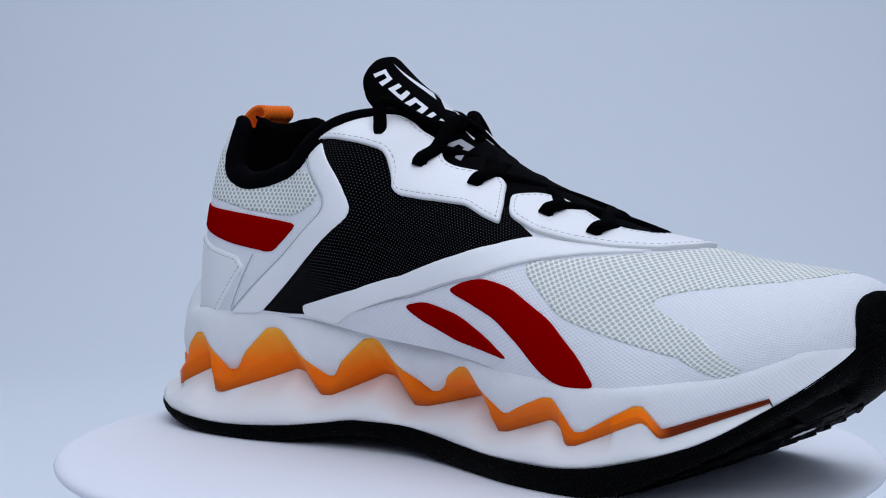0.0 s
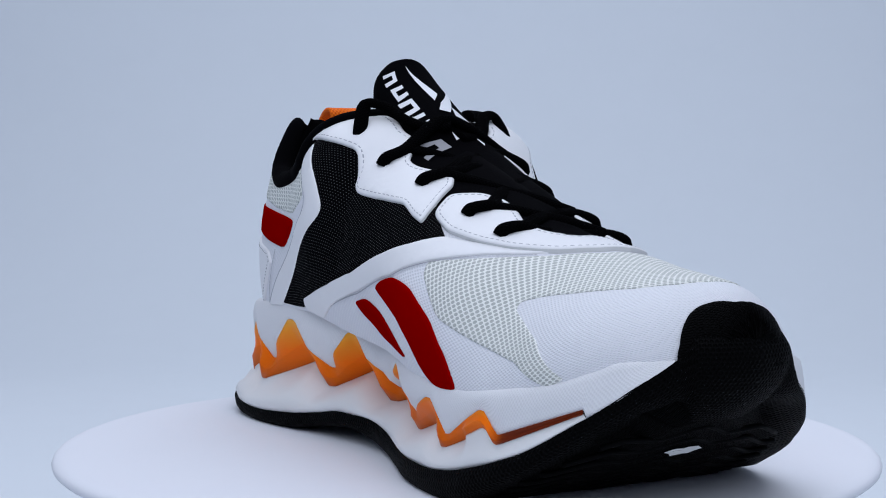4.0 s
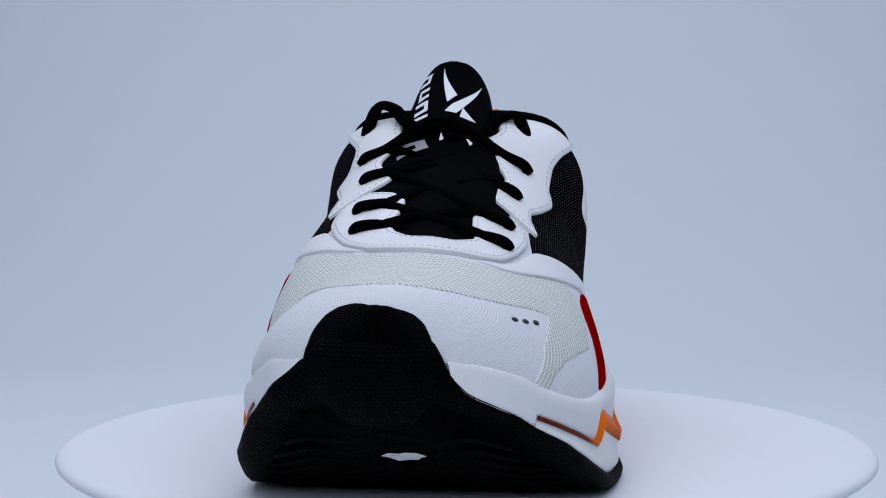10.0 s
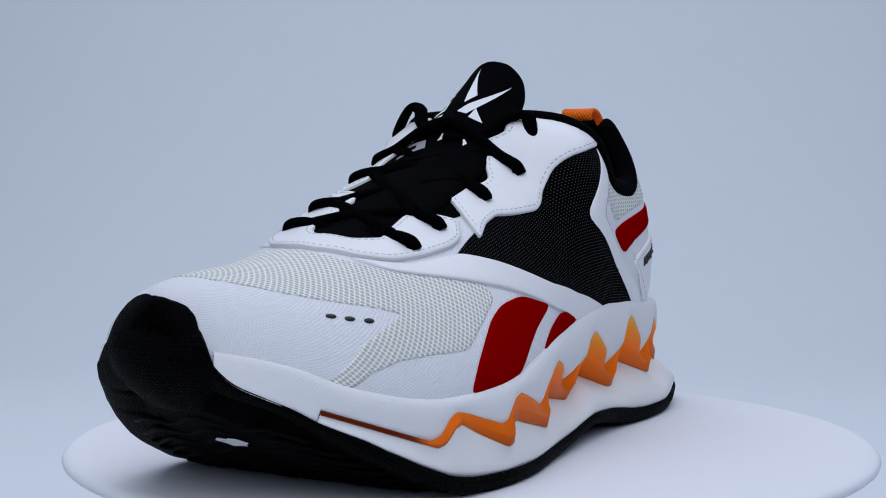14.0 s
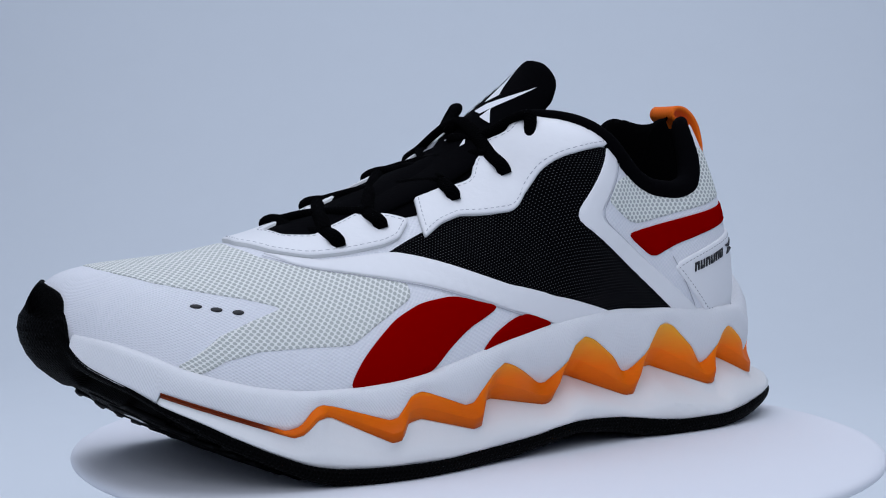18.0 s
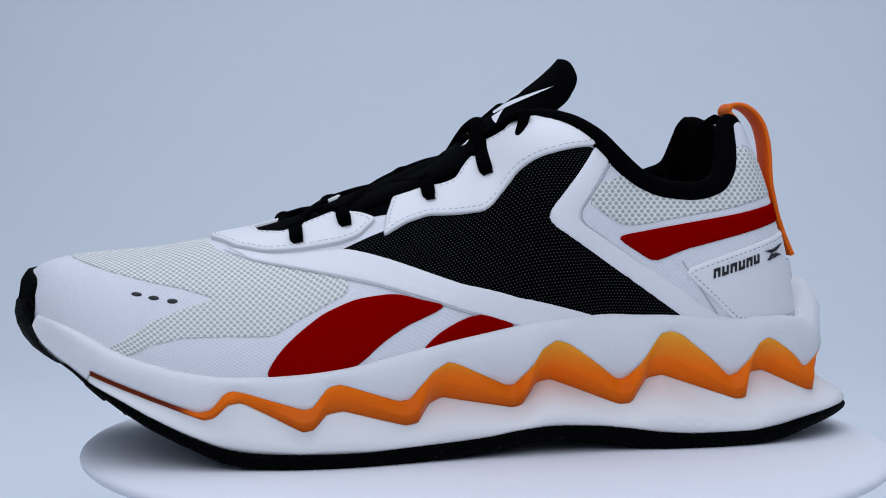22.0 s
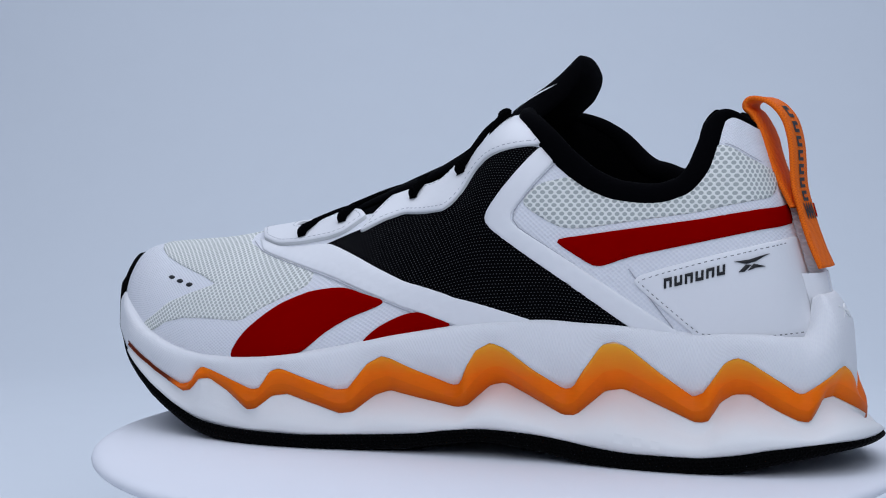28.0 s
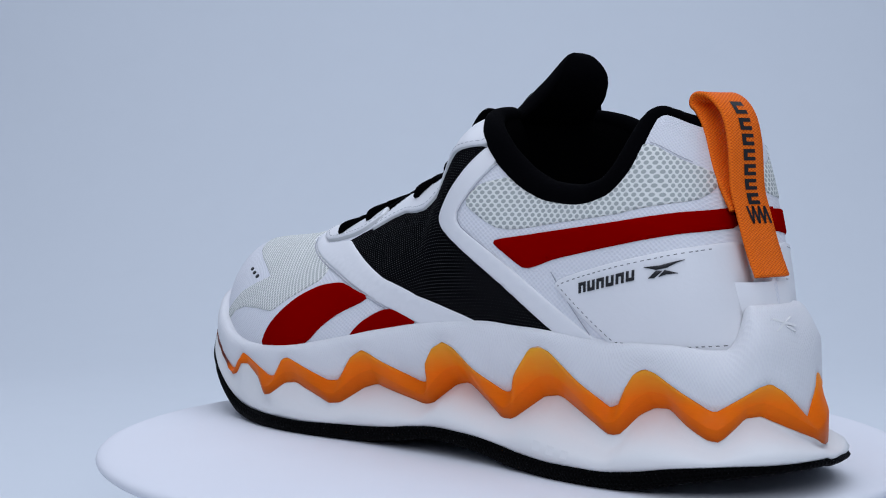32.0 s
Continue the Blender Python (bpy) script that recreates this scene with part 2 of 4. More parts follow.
# ---- patterned cloth materials: u and v are centimetres on the upper ----
def cloth(name, thread, gap, pitch_u, pitch_v, radius, squash=1.0, rough=0.8, bump=0.5, soft=0.12, spec=0.2, depth=0.0004):
    """Knit or mesh: rows of small round gaps, every second row shifted by half a pitch."""
    m = mat(name, thread, rough, spec, 0.0, 400, 0.02)
    nt = m.node_tree
    b = nt.nodes["Principled BSDF"]
    base = next(n for n in nt.nodes if n.bl_idname == "ShaderNodeMix")
    uv = nt.nodes.new("ShaderNodeUVMap")
    uv.uv_map = "UVMap"

    def vec(op, a, b_):
        n = nt.nodes.new("ShaderNodeVectorMath")
        n.operation = op
        for k, val in ((0, a), (1, b_)):
            if isinstance(val, tuple):
                n.inputs[k].default_value = val
            elif val is not None:
                nt.links.new(val, n.inputs[k])
        return n
    scaled = vec("MULTIPLY", uv.outputs[0], (1 / pitch_u, 1 / pitch_v, 0))
    dists = []
    for shift in ((0, 0, 0), (0.5, 0.5, 0)):
        f = vec("FRACTION", vec("ADD", scaled.outputs[0], shift).outputs[0], None)
        c = vec("SUBTRACT", f.outputs[0], (0.5, 0.5, 0))
        q = vec("MULTIPLY", c.outputs[0], (1.0, squash, 0))
        dists.append(vec("LENGTH", q.outputs[0], None).outputs["Value"])
    mn = nt.nodes.new("ShaderNodeMath")
    mn.operation = "MINIMUM"
    nt.links.new(dists[0], mn.inputs[0])
    nt.links.new(dists[1], mn.inputs[1])
    mr = nt.nodes.new("ShaderNodeMapRange")
    mr.inputs["From Min"].default_value, mr.inputs["From Max"].default_value = radius - soft / 2, radius + soft / 2
    nt.links.new(mn.outputs[0], mr.inputs["Value"])
    mix = nt.nodes.new("ShaderNodeMix")
    mix.data_type = "RGBA"
    mix.inputs[6].default_value = (*gap, 1)
    nt.links.new(mr.outputs[0], mix.inputs[0])
    nt.links.new(base.outputs[2], mix.inputs[7])
    nt.links.new(mix.outputs[2], b.inputs["Base Color"])
    bp = nt.nodes.new("ShaderNodeBump")
    bp.inputs["Strength"].default_value = bump
    bp.inputs["Distance"].default_value = depth
    nt.links.new(mr.outputs[0], bp.inputs["Height"])
    nt.links.new(bp.outputs["Normal"], b.inputs["Normal"])
    return m


M_MESH = cloth("white_air_mesh", (0.84, 0.845, 0.81), (0.47, 0.49, 0.46), 0.23, 0.30, 0.30, 1.15)
M_COLLAR_MESH = cloth("collar_mesh", (0.80, 0.81, 0.77), (0.40, 0.43, 0.41), 0.27, 0.30, 0.31, 1.35)
M_KNIT = cloth("ribbed_white_textile", (0.82, 0.82, 0.84), (0.72, 0.73, 0.77), 0.20, 0.17, 0.36, 1.0, bump=0.5, soft=0.5, depth=0.0005)
M_QUARTER = cloth("black_woven", (0.0012, 0.0012, 0.0017), (0.10, 0.10, 0.105), 0.125, 0.21, 0.15, 2.4, rough=0.9, soft=0.08, bump=0.3, spec=0.015)
M_CAP = cloth("black_rubber_weave", (0.0016, 0.0016, 0.0019), (0.0006, 0.0006, 0.0007), 0.16, 0.26, 0.30, 1.6, rough=0.6, soft=0.3, bump=1.0, spec=0.03, depth=0.0008)
M_FOAM_GRAIN = cloth("grained_foam", (0.80, 0.80, 0.80), (0.76, 0.76, 0.78), 0.12, 0.07, 0.34, 1.0, rough=0.6, bump=0.5, soft=0.5, spec=0.3, depth=0.0003)
M_RED = mat("red_film", (0.25, 0.0, 0.0), 0.7, 0.0, 0.1, 1500, 0.05)
M_OVERLAY = mat("white_overlay", (0.80, 0.80, 0.81), 0.45, 0.4, 0.34, 330, 0.014)
M_EDGE = mat("cut_edge", (0.62, 0.63, 0.63), 0.7, 0.2, 0.1, 800, 0.04)
M_THREAD = mat("grey_thread", (0.40, 0.41, 0.44), 0.8, 0.2, 0.0, 800, 0.05)
M_DARK_THREAD = mat("dark_thread", (0.19, 0.19, 0.20), 0.8, 0.2, 0.0, 800, 0.05)
M_PRINT = mat("silver_print", (0.72, 0.73, 0.76), 0.35, 0.5, 0.0, 500, 0.04)
# silver print again, with the lowest mark's shade put into its colour
M_SHADED_PRINT = mat("shaded_print", (0.26, 0.26, 0.28), 0.4, 0.4, 0.0, 500, 0.04)
M_INK = mat("black_print", (0.008, 0.008, 0.010), 0.45, 0.4, 0.0, 500, 0.1)
M_LACE = cloth("black_lace", (0.0014, 0.0014, 0.002), (0.0005, 0.0005, 0.0006), 0.13, 0.25, 0.28, 1.0, rough=0.95, soft=0.3, bump=0.9, spec=0.015, depth=0.0006)
M_TONGUE = mat("black_tongue", (0.0012, 0.0012, 0.0018), 0.9, 0.02, 0.35, 900, 0.2)
M_TAB = cloth("orange_webbing", (1.0, 0.20, 0.006), (0.72, 0.09, 0.002), 0.10, 0.16, 0.25, 1.0, rough=0.7, soft=0.3, bump=0.6)


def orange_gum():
    """Clear orange plastic; light through its thin, paler crests is put into the colour."""
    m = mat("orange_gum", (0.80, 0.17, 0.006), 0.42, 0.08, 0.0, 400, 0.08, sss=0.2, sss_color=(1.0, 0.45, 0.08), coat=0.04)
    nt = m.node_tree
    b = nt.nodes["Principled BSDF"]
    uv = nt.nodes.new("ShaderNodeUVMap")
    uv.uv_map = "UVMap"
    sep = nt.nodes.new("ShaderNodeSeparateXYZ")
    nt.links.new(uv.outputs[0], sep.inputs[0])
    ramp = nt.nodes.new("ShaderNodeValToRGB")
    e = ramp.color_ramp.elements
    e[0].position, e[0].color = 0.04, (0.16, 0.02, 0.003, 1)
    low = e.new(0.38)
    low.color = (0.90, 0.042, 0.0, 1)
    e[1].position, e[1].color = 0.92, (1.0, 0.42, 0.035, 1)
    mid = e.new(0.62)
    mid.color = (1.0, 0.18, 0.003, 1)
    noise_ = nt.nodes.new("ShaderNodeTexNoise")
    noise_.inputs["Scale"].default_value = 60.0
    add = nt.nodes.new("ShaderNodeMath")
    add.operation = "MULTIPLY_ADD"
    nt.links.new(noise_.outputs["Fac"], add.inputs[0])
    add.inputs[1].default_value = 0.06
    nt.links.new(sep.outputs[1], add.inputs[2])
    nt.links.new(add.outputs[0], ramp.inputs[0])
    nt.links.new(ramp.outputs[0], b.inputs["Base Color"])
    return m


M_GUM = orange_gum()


# ---- the place ----
def sweep():
    prof = [(-1.2, 0.0)] + [(y, 0.0) for y in (-0.6, -0.3, 0.0, 0.3, 0.65)]
    for k in range(1, 25):
        a = math.pi / 2 * k / 24
        prof.append((0.65 + 0.55 * math.sin(a), 0.55 * (1 - math.cos(a))))
    prof.append((1.2, 1.6))
    xs = [-1.6, -0.8, 0, 0.8, 1.6]
    verts = [(x * 100, y * 100 + AXIS_Y, z * 100 + LIFT) for x in xs for y, z in prof]
    ob = new("backdrop", mesh_of("backdrop", verts, grid_faces(len(xs), len(prof), flip=True), M_SWEEP))
    return tagged(ob, "seamless pale blue-grey paper sweep curving up behind", kind="structure")


sweep()


def lathe(prof, n, cx, cy):
    verts = [(r * math.cos(2 * math.pi * i / n) + cx, r * math.sin(2 * math.pi * i / n) + cy, z + LIFT) for i in range(n) for r, z in prof]
    return verts, grid_faces(n, len(prof), True)


def turntable():
    ob = new("turntable", None)
    R = 15.5
    v, f = lathe([(0.0, 0.0), (R - 0.6, 0.0), (R - 0.42, -0.012), (R - 0.25, -0.045), (R - 0.11, -0.10), (R - 0.03, -0.18), (R, -0.27), (R - 0.03, -0.37), (R - 0.12, -0.45), (R - 0.6, -0.5), (0, -0.5)], 180, -0.17, 0.76)
    part("disc", mesh_of("disc", v, f, M_DISC), ob)
    v, f = lathe([(0.0, -0.52), (6.0, -0.52), (6.3, -0.7), (7.2, -5.2), (7.4, -6.0), (0, -6.0)], 96, 0.0, AXIS_Y)
    part("base", mesh_of("base", v, f, M_DISC), ob)
    return tagged(ob, "round white plastic display turntable with a thin rounded rim", "turntable")


TABLE = turntable()
SHOE = tagged(new("shoe", None), "white running shoe with black, red and orange trim on the turntable", "shoe")

# ---- sole ----
ARC = [0.0]
for i_ in range(1, len(OUTLINE)):
    ARC.append(ARC[-1] + (OUTLINE[i_] - OUTLINE[i_ - 1]).length)
ROUND_TRIP = ARC[-1] + (OUTLINE[0] - OUTLINE[-1]).length
SIGNED = [a_ if a_ <= ROUND_TRIP / 2 else a_ - ROUND_TRIP for a_ in ARC]


def broken(pairs):
    """Straight runs between (s, z) pairs, with slightly rounded corners."""
    xs = [p[0] for p in pairs]
    ys = [p[1] for p in pairs]

    def at(s):
        if s <= xs[0]:
            return ys[0]
        for a, b, c, d in zip(xs, xs[1:], ys, ys[1:]):
            if s <= b:
                return c + (d - c) * (s - a) / (b - a)
        return ys[-1]
    return lambda s: (at(s - 0.06) + 2 * at(s) + at(s + 0.06)) / 4


# zigzag edges by arc length from the heel's middle: left side, then right side
ZU_L = broken([(-1.2, 4.3), (-0.37, 2.95), (0.91, 3.92), (1.43, 4.22), (1.81, 4.11), (3.1, 3.28), (3.3, 3.32), (5.05, 4.45), (5.45, 4.58), (5.85, 4.38), (6.6, 3.25), (6.95, 3.12),
               (9.17, 4.82), (9.64, 5.02), (10.1, 4.88), (11.26, 3.24), (11.6, 3.18), (13.65, 4.62), (14.19, 4.8), (14.74, 4.5), (15.57, 3.14), (15.88, 3.1),
               (17.92, 4.04), (18.36, 4.16), (18.94, 3.84), (19.75, 2.86), (20.2, 2.82), (22.08, 3.46), (22.4, 3.54), (22.8, 3.43), (23.32, 2.72), (23.64, 2.67),
               (25.62, 3.27), (26.1, 3.36), (26.35, 3.24), (26.8, 2.69), (27.3, 2.58), (31.3, 3.95)])
ZL_L = broken([(-1.5, 1.98), (-0.9, 2.02), (1.5, 3.14), (2.1, 3.09), (3.0, 2.38), (3.35, 2.42), (4.95, 3.22), (5.5, 3.2), (6.0, 2.95), (6.4, 2.32), (6.85, 2.32), (9.5, 3.24), (10.17, 3.14),
               (11.1, 2.32), (11.6, 2.3), (14.0, 3.22), (14.54, 3.12), (15.3, 2.38), (15.7, 2.32), (18.3, 2.8), (18.83, 2.62), (19.5, 2.05), (20.0, 2.0),
               (22.19, 2.58), (22.81, 2.5), (23.29, 2.02), (23.64, 1.95), (25.76, 2.96), (26.19, 2.93), (26.67, 2.45), (27.05, 2.36), (31.3, 3.82)])
ZU_R = broken([(0, 3.24), (0.37, 2.95), (1.2, 4.3), (1.6, 4.3), (2.9, 3.1), (3.7, 3.5), (4.98, 4.42), (5.6, 4.5), (6.8, 3.08), (7.2, 3.09), (9.42, 4.94), (9.9, 5.0), (10.2, 4.89), (11.9, 3.2), (12.2, 3.22),
               (13.99, 4.8), (14.4, 4.86), (14.7, 4.73), (16.3, 2.95), (16.65, 2.98), (18.78, 4.18), (19.3, 4.24), (19.63, 4.0), (20.85, 2.82), (21.25, 2.86),
               (23.3, 3.67), (23.76, 3.68), (24.45, 2.64), (24.8, 2.67), (26.8, 3.74), (27.1, 3.73), (27.7, 3.07), (31.05, 4.24)])
ZL_R = broken([(0, 2.44), (0.9, 2.02), (1.4, 2.05), (2.1, 2.9), (2.4, 2.9), (3.0, 2.15), (3.4, 2.15), (5.2, 3.1), (5.5, 3.0), (6.5, 2.21), (6.85, 2.23), (9.9, 3.3), (10.3, 3.28), (11.5, 2.44), (11.95, 2.46), (14.0, 3.36),
               (14.4, 3.32), (15.6, 2.36), (16.15, 2.4), (18.6, 3.1), (18.95, 3.02), (20.4, 2.14), (20.95, 2.2), (23.1, 2.86), (23.4, 2.8), (24.1, 2.2), (24.5, 2.22),
               (27.0, 3.26), (27.2, 3.22), (27.65, 2.8), (27.95, 2.88), (31.05, 4.12)])


def smooth01(t):
    t = max(0.0, min(1.0, t))
    return t * t * (3 - 2 * t)


def sole_levels(i):
    """Heights at outline point i: foam foot, zigzag foot, zigzag crest, foam top; and how far it is a crest."""
    s, x = SIGNED[i], OUTLINE[i].x
    left = s >= 0
    lo, hi = (LOW_L(x), TOP_L(x)) if left else (LOW_R(x), TOP_R(x))
    hi += 1.42 * smooth01((2.75 - abs(s)) / 1.1)
    zl, zu = (ZL_L(s), ZU_L(s)) if left else (ZL_R(-s), ZU_R(-s))
    end = 31.3 if left else 31.05
    if abs(s) > end:
        zl = zu = lo - 0.02
    if abs(s) > end - 4.0 and abs(s) <= end:
        zl = min(zl, zu - 0.10)
    zl, zu = max(zl, lo + (0.1 if abs(s) <= end else -0.02)), min(zu, hi - 0.05)
    crest = max(0.0, min(1.0, (zl - VALLEY_Z(x)) / (0.85 - 0.3 * smooth01((x - 1.0) / 4.0)))) if abs(s) < 26 else 0.3
    return lo, zl, zu, hi, crest


# how far the insert stands in from the sole's outline: at its valleys, at the arches under its crests, and along its upper valleys
VALLEY_Z = curve_of([(-14, 2.3), (0, 2.3), (3.6, 2.0), (17, 2.0)])
VALLEY_L = curve_of([(-13.5, 0.1), (-12.6, 0.12), (-9.5, 0.05), (-4.8, -0.3), (-0.4, -0.6), (3.6, 0.1), (7.3, 0.3), (12, 0.15), (17, 0.0)])
VALLEY_R = curve_of([(-13.5, 0.1), (-12, 0.1), (-9.2, 0.05), (-4.3, -0.6), (-0.1, -0.82), (4.6, -0.35), (8, 0.1), (11.7, 0.18), (17, 0.0)])
ARCH_L = curve_of([(-13.5, -0.5), (-10.5, -0.85), (-6.4, -0.95), (-2, -1.2), (2, -0.9), (6, -0.2), (10, 0.0), (17, 0.0)])
ARCH_R = curve_of([(-13.5, -0.5), (-10, -0.9), (-5.6, -1.1), (-1.2, -1.4), (3, -1.15), (7, -0.6), (10.5, -0.2), (12.5, 0.0), (17, 0.0)])
DIP_L = curve_of([(-13.5, -0.1), (-12.3, -0.2), (-9.1, -0.3), (-4.6, -0.5), (-0.2, -0.65), (3.7, -0.1), (7, 0.08), (12, 0.06), (17, 0.0)])
DIP_R = curve_of([(-13.5, -0.1), (-9.2, -0.3), (-5, -0.6), (0, -0.8), (4.5, -0.45), (8, -0.1), (12, 0.05), (17, 0.0)])


def heel_flare(s):
    return 0.8 * smooth01((6.0 - abs(s)) / 6.0) ** 1.3


def foot_flare(s):
    """The foam's foot also spreads along the heel's sides."""
    return 0.62 * smooth01((12.5 - abs(s)) / 6.0) + 0.38 * heel_flare(s)


def strip(rows_at, material, name, parent, label="", keep=None):
    """A closed band round the sole: rows_at(i) gives (offset, z) from foot to top."""
    n = len(OUTLINE)
    verts, uvs, count = [], [], None
    for i in range(n):
        rows = rows_at(i)
        count = len(rows)
        for k, (o, z) in enumerate(rows):
            p = OUTLINE[i] + NORMALS[i] * o
            verts.append((p.x, p.y, z))
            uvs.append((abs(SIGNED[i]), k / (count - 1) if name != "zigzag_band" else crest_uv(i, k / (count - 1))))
    faces = []
    for f in grid_faces(n, count, True, True):
        i = f[0] // count
        if keep is None or (keep(i) and keep((i + 1) % n)):
            faces.append(f)
    return part(name, mesh_of(name, verts, faces, material, uvs), parent, label)


# deep at the foot, pale at the crest: drives the translucence in the colour
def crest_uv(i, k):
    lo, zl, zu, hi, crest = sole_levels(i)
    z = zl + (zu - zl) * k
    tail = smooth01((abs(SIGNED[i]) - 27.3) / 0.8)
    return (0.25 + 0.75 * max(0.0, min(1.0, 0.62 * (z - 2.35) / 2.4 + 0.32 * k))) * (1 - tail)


def wall_form(i):
    """How far out the wall stands at the insert's foot and crest, the share of the plain toe and of the thin tail."""
    lo, zl, zu, hi, c = sole_levels(i)
    x, left = OUTLINE[i].x, SIGNED[i] >= 0
    to = smooth01((x - 13.6) / 2.6)
    tail = smooth01((abs(SIGNED[i]) - 27.4) / 1.2)
    foot = (VALLEY_L if left else VALLEY_R)(x) * (1 - c) + (ARCH_L if left else ARCH_R)(x) * c
    up = smooth01((zu - 2.95 + 0.4 * smooth01((x - 1) / 4)) / 1.1)
    crest = (DIP_L if left else DIP_R)(x) * (1 - up) + 0.10 * up
    return (foot * (1 - tail) + 0.06 * tail) * (1 - to), (crest * (1 - tail) + 0.06 * tail) * (1 - to), to, tail


def slope(z):
    """Share of the heel's flare at height z."""
    return max(-0.2, min(1.0, (4.8 - z) / 3.3))


def foot_rows(i):
    lo, zl, zu, hi, c = sole_levels(i)
    fl, back = foot_flare(SIGNED[i]), 0.75 * heel_flare(SIGNED[i])
    b, _, to, tail = wall_form(i)
    h = zl - lo
    t = (1.0 if h > 0.5 else max(0.0, h / 0.5)) * (1 - 0.9 * to)
    end = b + back * slope(zl)
    return [(0.02 * (1 - to) + fl, lo - 0.05), (0.22 * t + fl, lo + 0.02), (0.29 * t + fl, lo + 0.14 * h), (0.25 * t + fl * 0.85 + min(0, end) * 0.05, lo + 0.34 * h),
            ((0.16 * t + fl * 0.45) * 0.72 + end * 0.28, lo + 0.58 * h), ((0.10 * t + fl * 0.2) * 0.35 + end * 0.65, lo + 0.8 * h),
            (end * 0.93 + 0.02 * (1 - to), lo + 0.95 * h), (end, zl), (end - 0.25 * (1 - tail), zl + 0.03 * (1 - tail))]


def band_rows(i):
    lo, zl, zu, hi, c = sole_levels(i)
    b, top, to, tail = wall_form(i)
    h = zu - zl
    fold = 0.16 * (1 - c) * (1 - tail) - 0.05 * tail
    fl = 0.75 * heel_flare(SIGNED[i])
    rows = [(b - 0.22, zl + 0.01), (b + 0.05, zl - 0.02)]
    for k, f in ((0.18, 0.55), (0.40, 1.0), (0.44, 0.9), (0.62, 0.3), (0.82, 0.0), (0.94, -0.1)):
        rows.append((b + (top - b) * k + fold * f + 0.03, zl + k * h))
    rows += [(top - 0.03, zu + 0.02), (top - 0.25, zu)]
    return [(o + fl * slope(z), z) for o, z in rows]


def shoulder_rows(i):
    lo, zl, zu, hi, c = sole_levels(i)
    _, top, to, tail = wall_form(i)
    h = hi - zu
    t = (1.0 if h > 0.4 else max(0.0, h / 0.4)) * (1 - 0.8 * to)
    fl = 0.75 * heel_flare(SIGNED[i])
    le = 0.45 * smooth01((4.5 - abs(SIGNED[i])) / 3.0)
    out = 0.15 * t
    rows = [(top - 0.25, zu - 0.02), (top + 0.01, zu + 0.005), (top + (out - top) * 0.45, zu + 0.13 * h), (top + (out - top) * 0.88, zu + 0.36 * h), (out, zu + 0.55 * h), (0.10 * t - le * 0.5, zu + 0.78 * h),
            (0.02 - le * 0.85, zu + 0.93 * h), (-0.12 - le * 0.95, hi), (-0.30 - le, hi + 0.01), (-0.55 - le, hi - 0.12)]
    x = OUTLINE[i].x
    lean = 0.10 * smooth01((x - 12.0) / 3.0) + 0.12 * smooth01((x - 14.8) / 1.8)
    return [(o + fl * max(0.0, slope(z)) - lean * max(0.0, min(1.0, (z - zu) / max(h, 0.05))), z) for o, z in rows]


def has_foam(i):
    return OUTLINE[i].x < (16.92 if SIGNED[i] >= 0 else 16.9)


def has_band(i):
    return -31.05 < SIGNED[i] < 31.3


MIDSOLE = strip(foot_rows, M_FOAM, "midsole_foot", SHOE, "white foam lower midsole flaring at the heel", lambda i: -31.2 < SIGNED[i] < 31.45)
strip(shoulder_rows, M_FOAM_GRAIN, "midsole_shoulder", SHOE, "white textured foam upper midsole", has_foam)
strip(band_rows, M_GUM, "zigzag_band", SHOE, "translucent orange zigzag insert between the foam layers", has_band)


def emboss():
    """Small raised plain bars moulded into the lower midsole."""
    spots = [i for i in range(len(OUTLINE)) if SIGNED[i] > 0 and -8.1 < OUTLINE[i].x < -5.8]
    for k in range(0, len(spots) - 3, 4):
        verts = []
        for i in spots[k:k + 3]:
            rows = foot_rows(i)
            (o0, z0), (o1, z1) = rows[2], rows[3]
            for t in (0.1, 0.9):
                p = OUTLINE[i] + NORMALS[i] * (o0 + (o1 - o0) * t + 0.008)
                verts.append((p.x, p.y, z0 + (z1 - z0) * t))
        part("emboss_mark", mesh_of("emboss_mark", verts, [(0, 1, 3, 2), (2, 3, 5, 4)], M_FOAM), MIDSOLE, "faint raised mark moulded in the foam")


emboss()


def clip_emblem():
    """A plain raised emblem moulded into the back of the heel clip."""
    i = min(range(len(OUTLINE)), key=lambda k: abs(SIGNED[k] - 0.55))
    rows = shoulder_rows(i)
    for poly in (((-.55, .28), (.55, -.02), (.6, .05), (-.35, .3)), ((.5, .3), (-.1, .02), (-.5, -.12), (-.2, .05)), ((.1, .0), (.55, -.2), (.3, .02))):
        verts = []
        for dy, dz in poly:
            p = OUTLINE[i] + Vector((0, -dy))
            o = next((a[0] + (b[0] - a[0]) * (5.95 + dz - a[1]) / (b[1] - a[1]) for a, b in zip(rows[4:], rows[5:]) if a[1] <= 5.95 + dz <= b[1]), 0.0)
            verts += [(p.x - o - 0.025, p.y, 5.95 + dz), (p.x - o + 0.06, p.y, 5.95 + dz)]
        n = len(poly)
        faces = [tuple(2 * k for k in range(n))] + [(2 * k, 2 * k + 1, (2 * k + 3) % (2 * n), (2 * k + 2) % (2 * n)) for k in range(n)]
        part("emboss_mark", mesh_of("emboss_mark", verts, faces, M_FOAM, smooth=False), MIDSOLE, "plain raised emblem moulded in the heel clip")


clip_emblem()

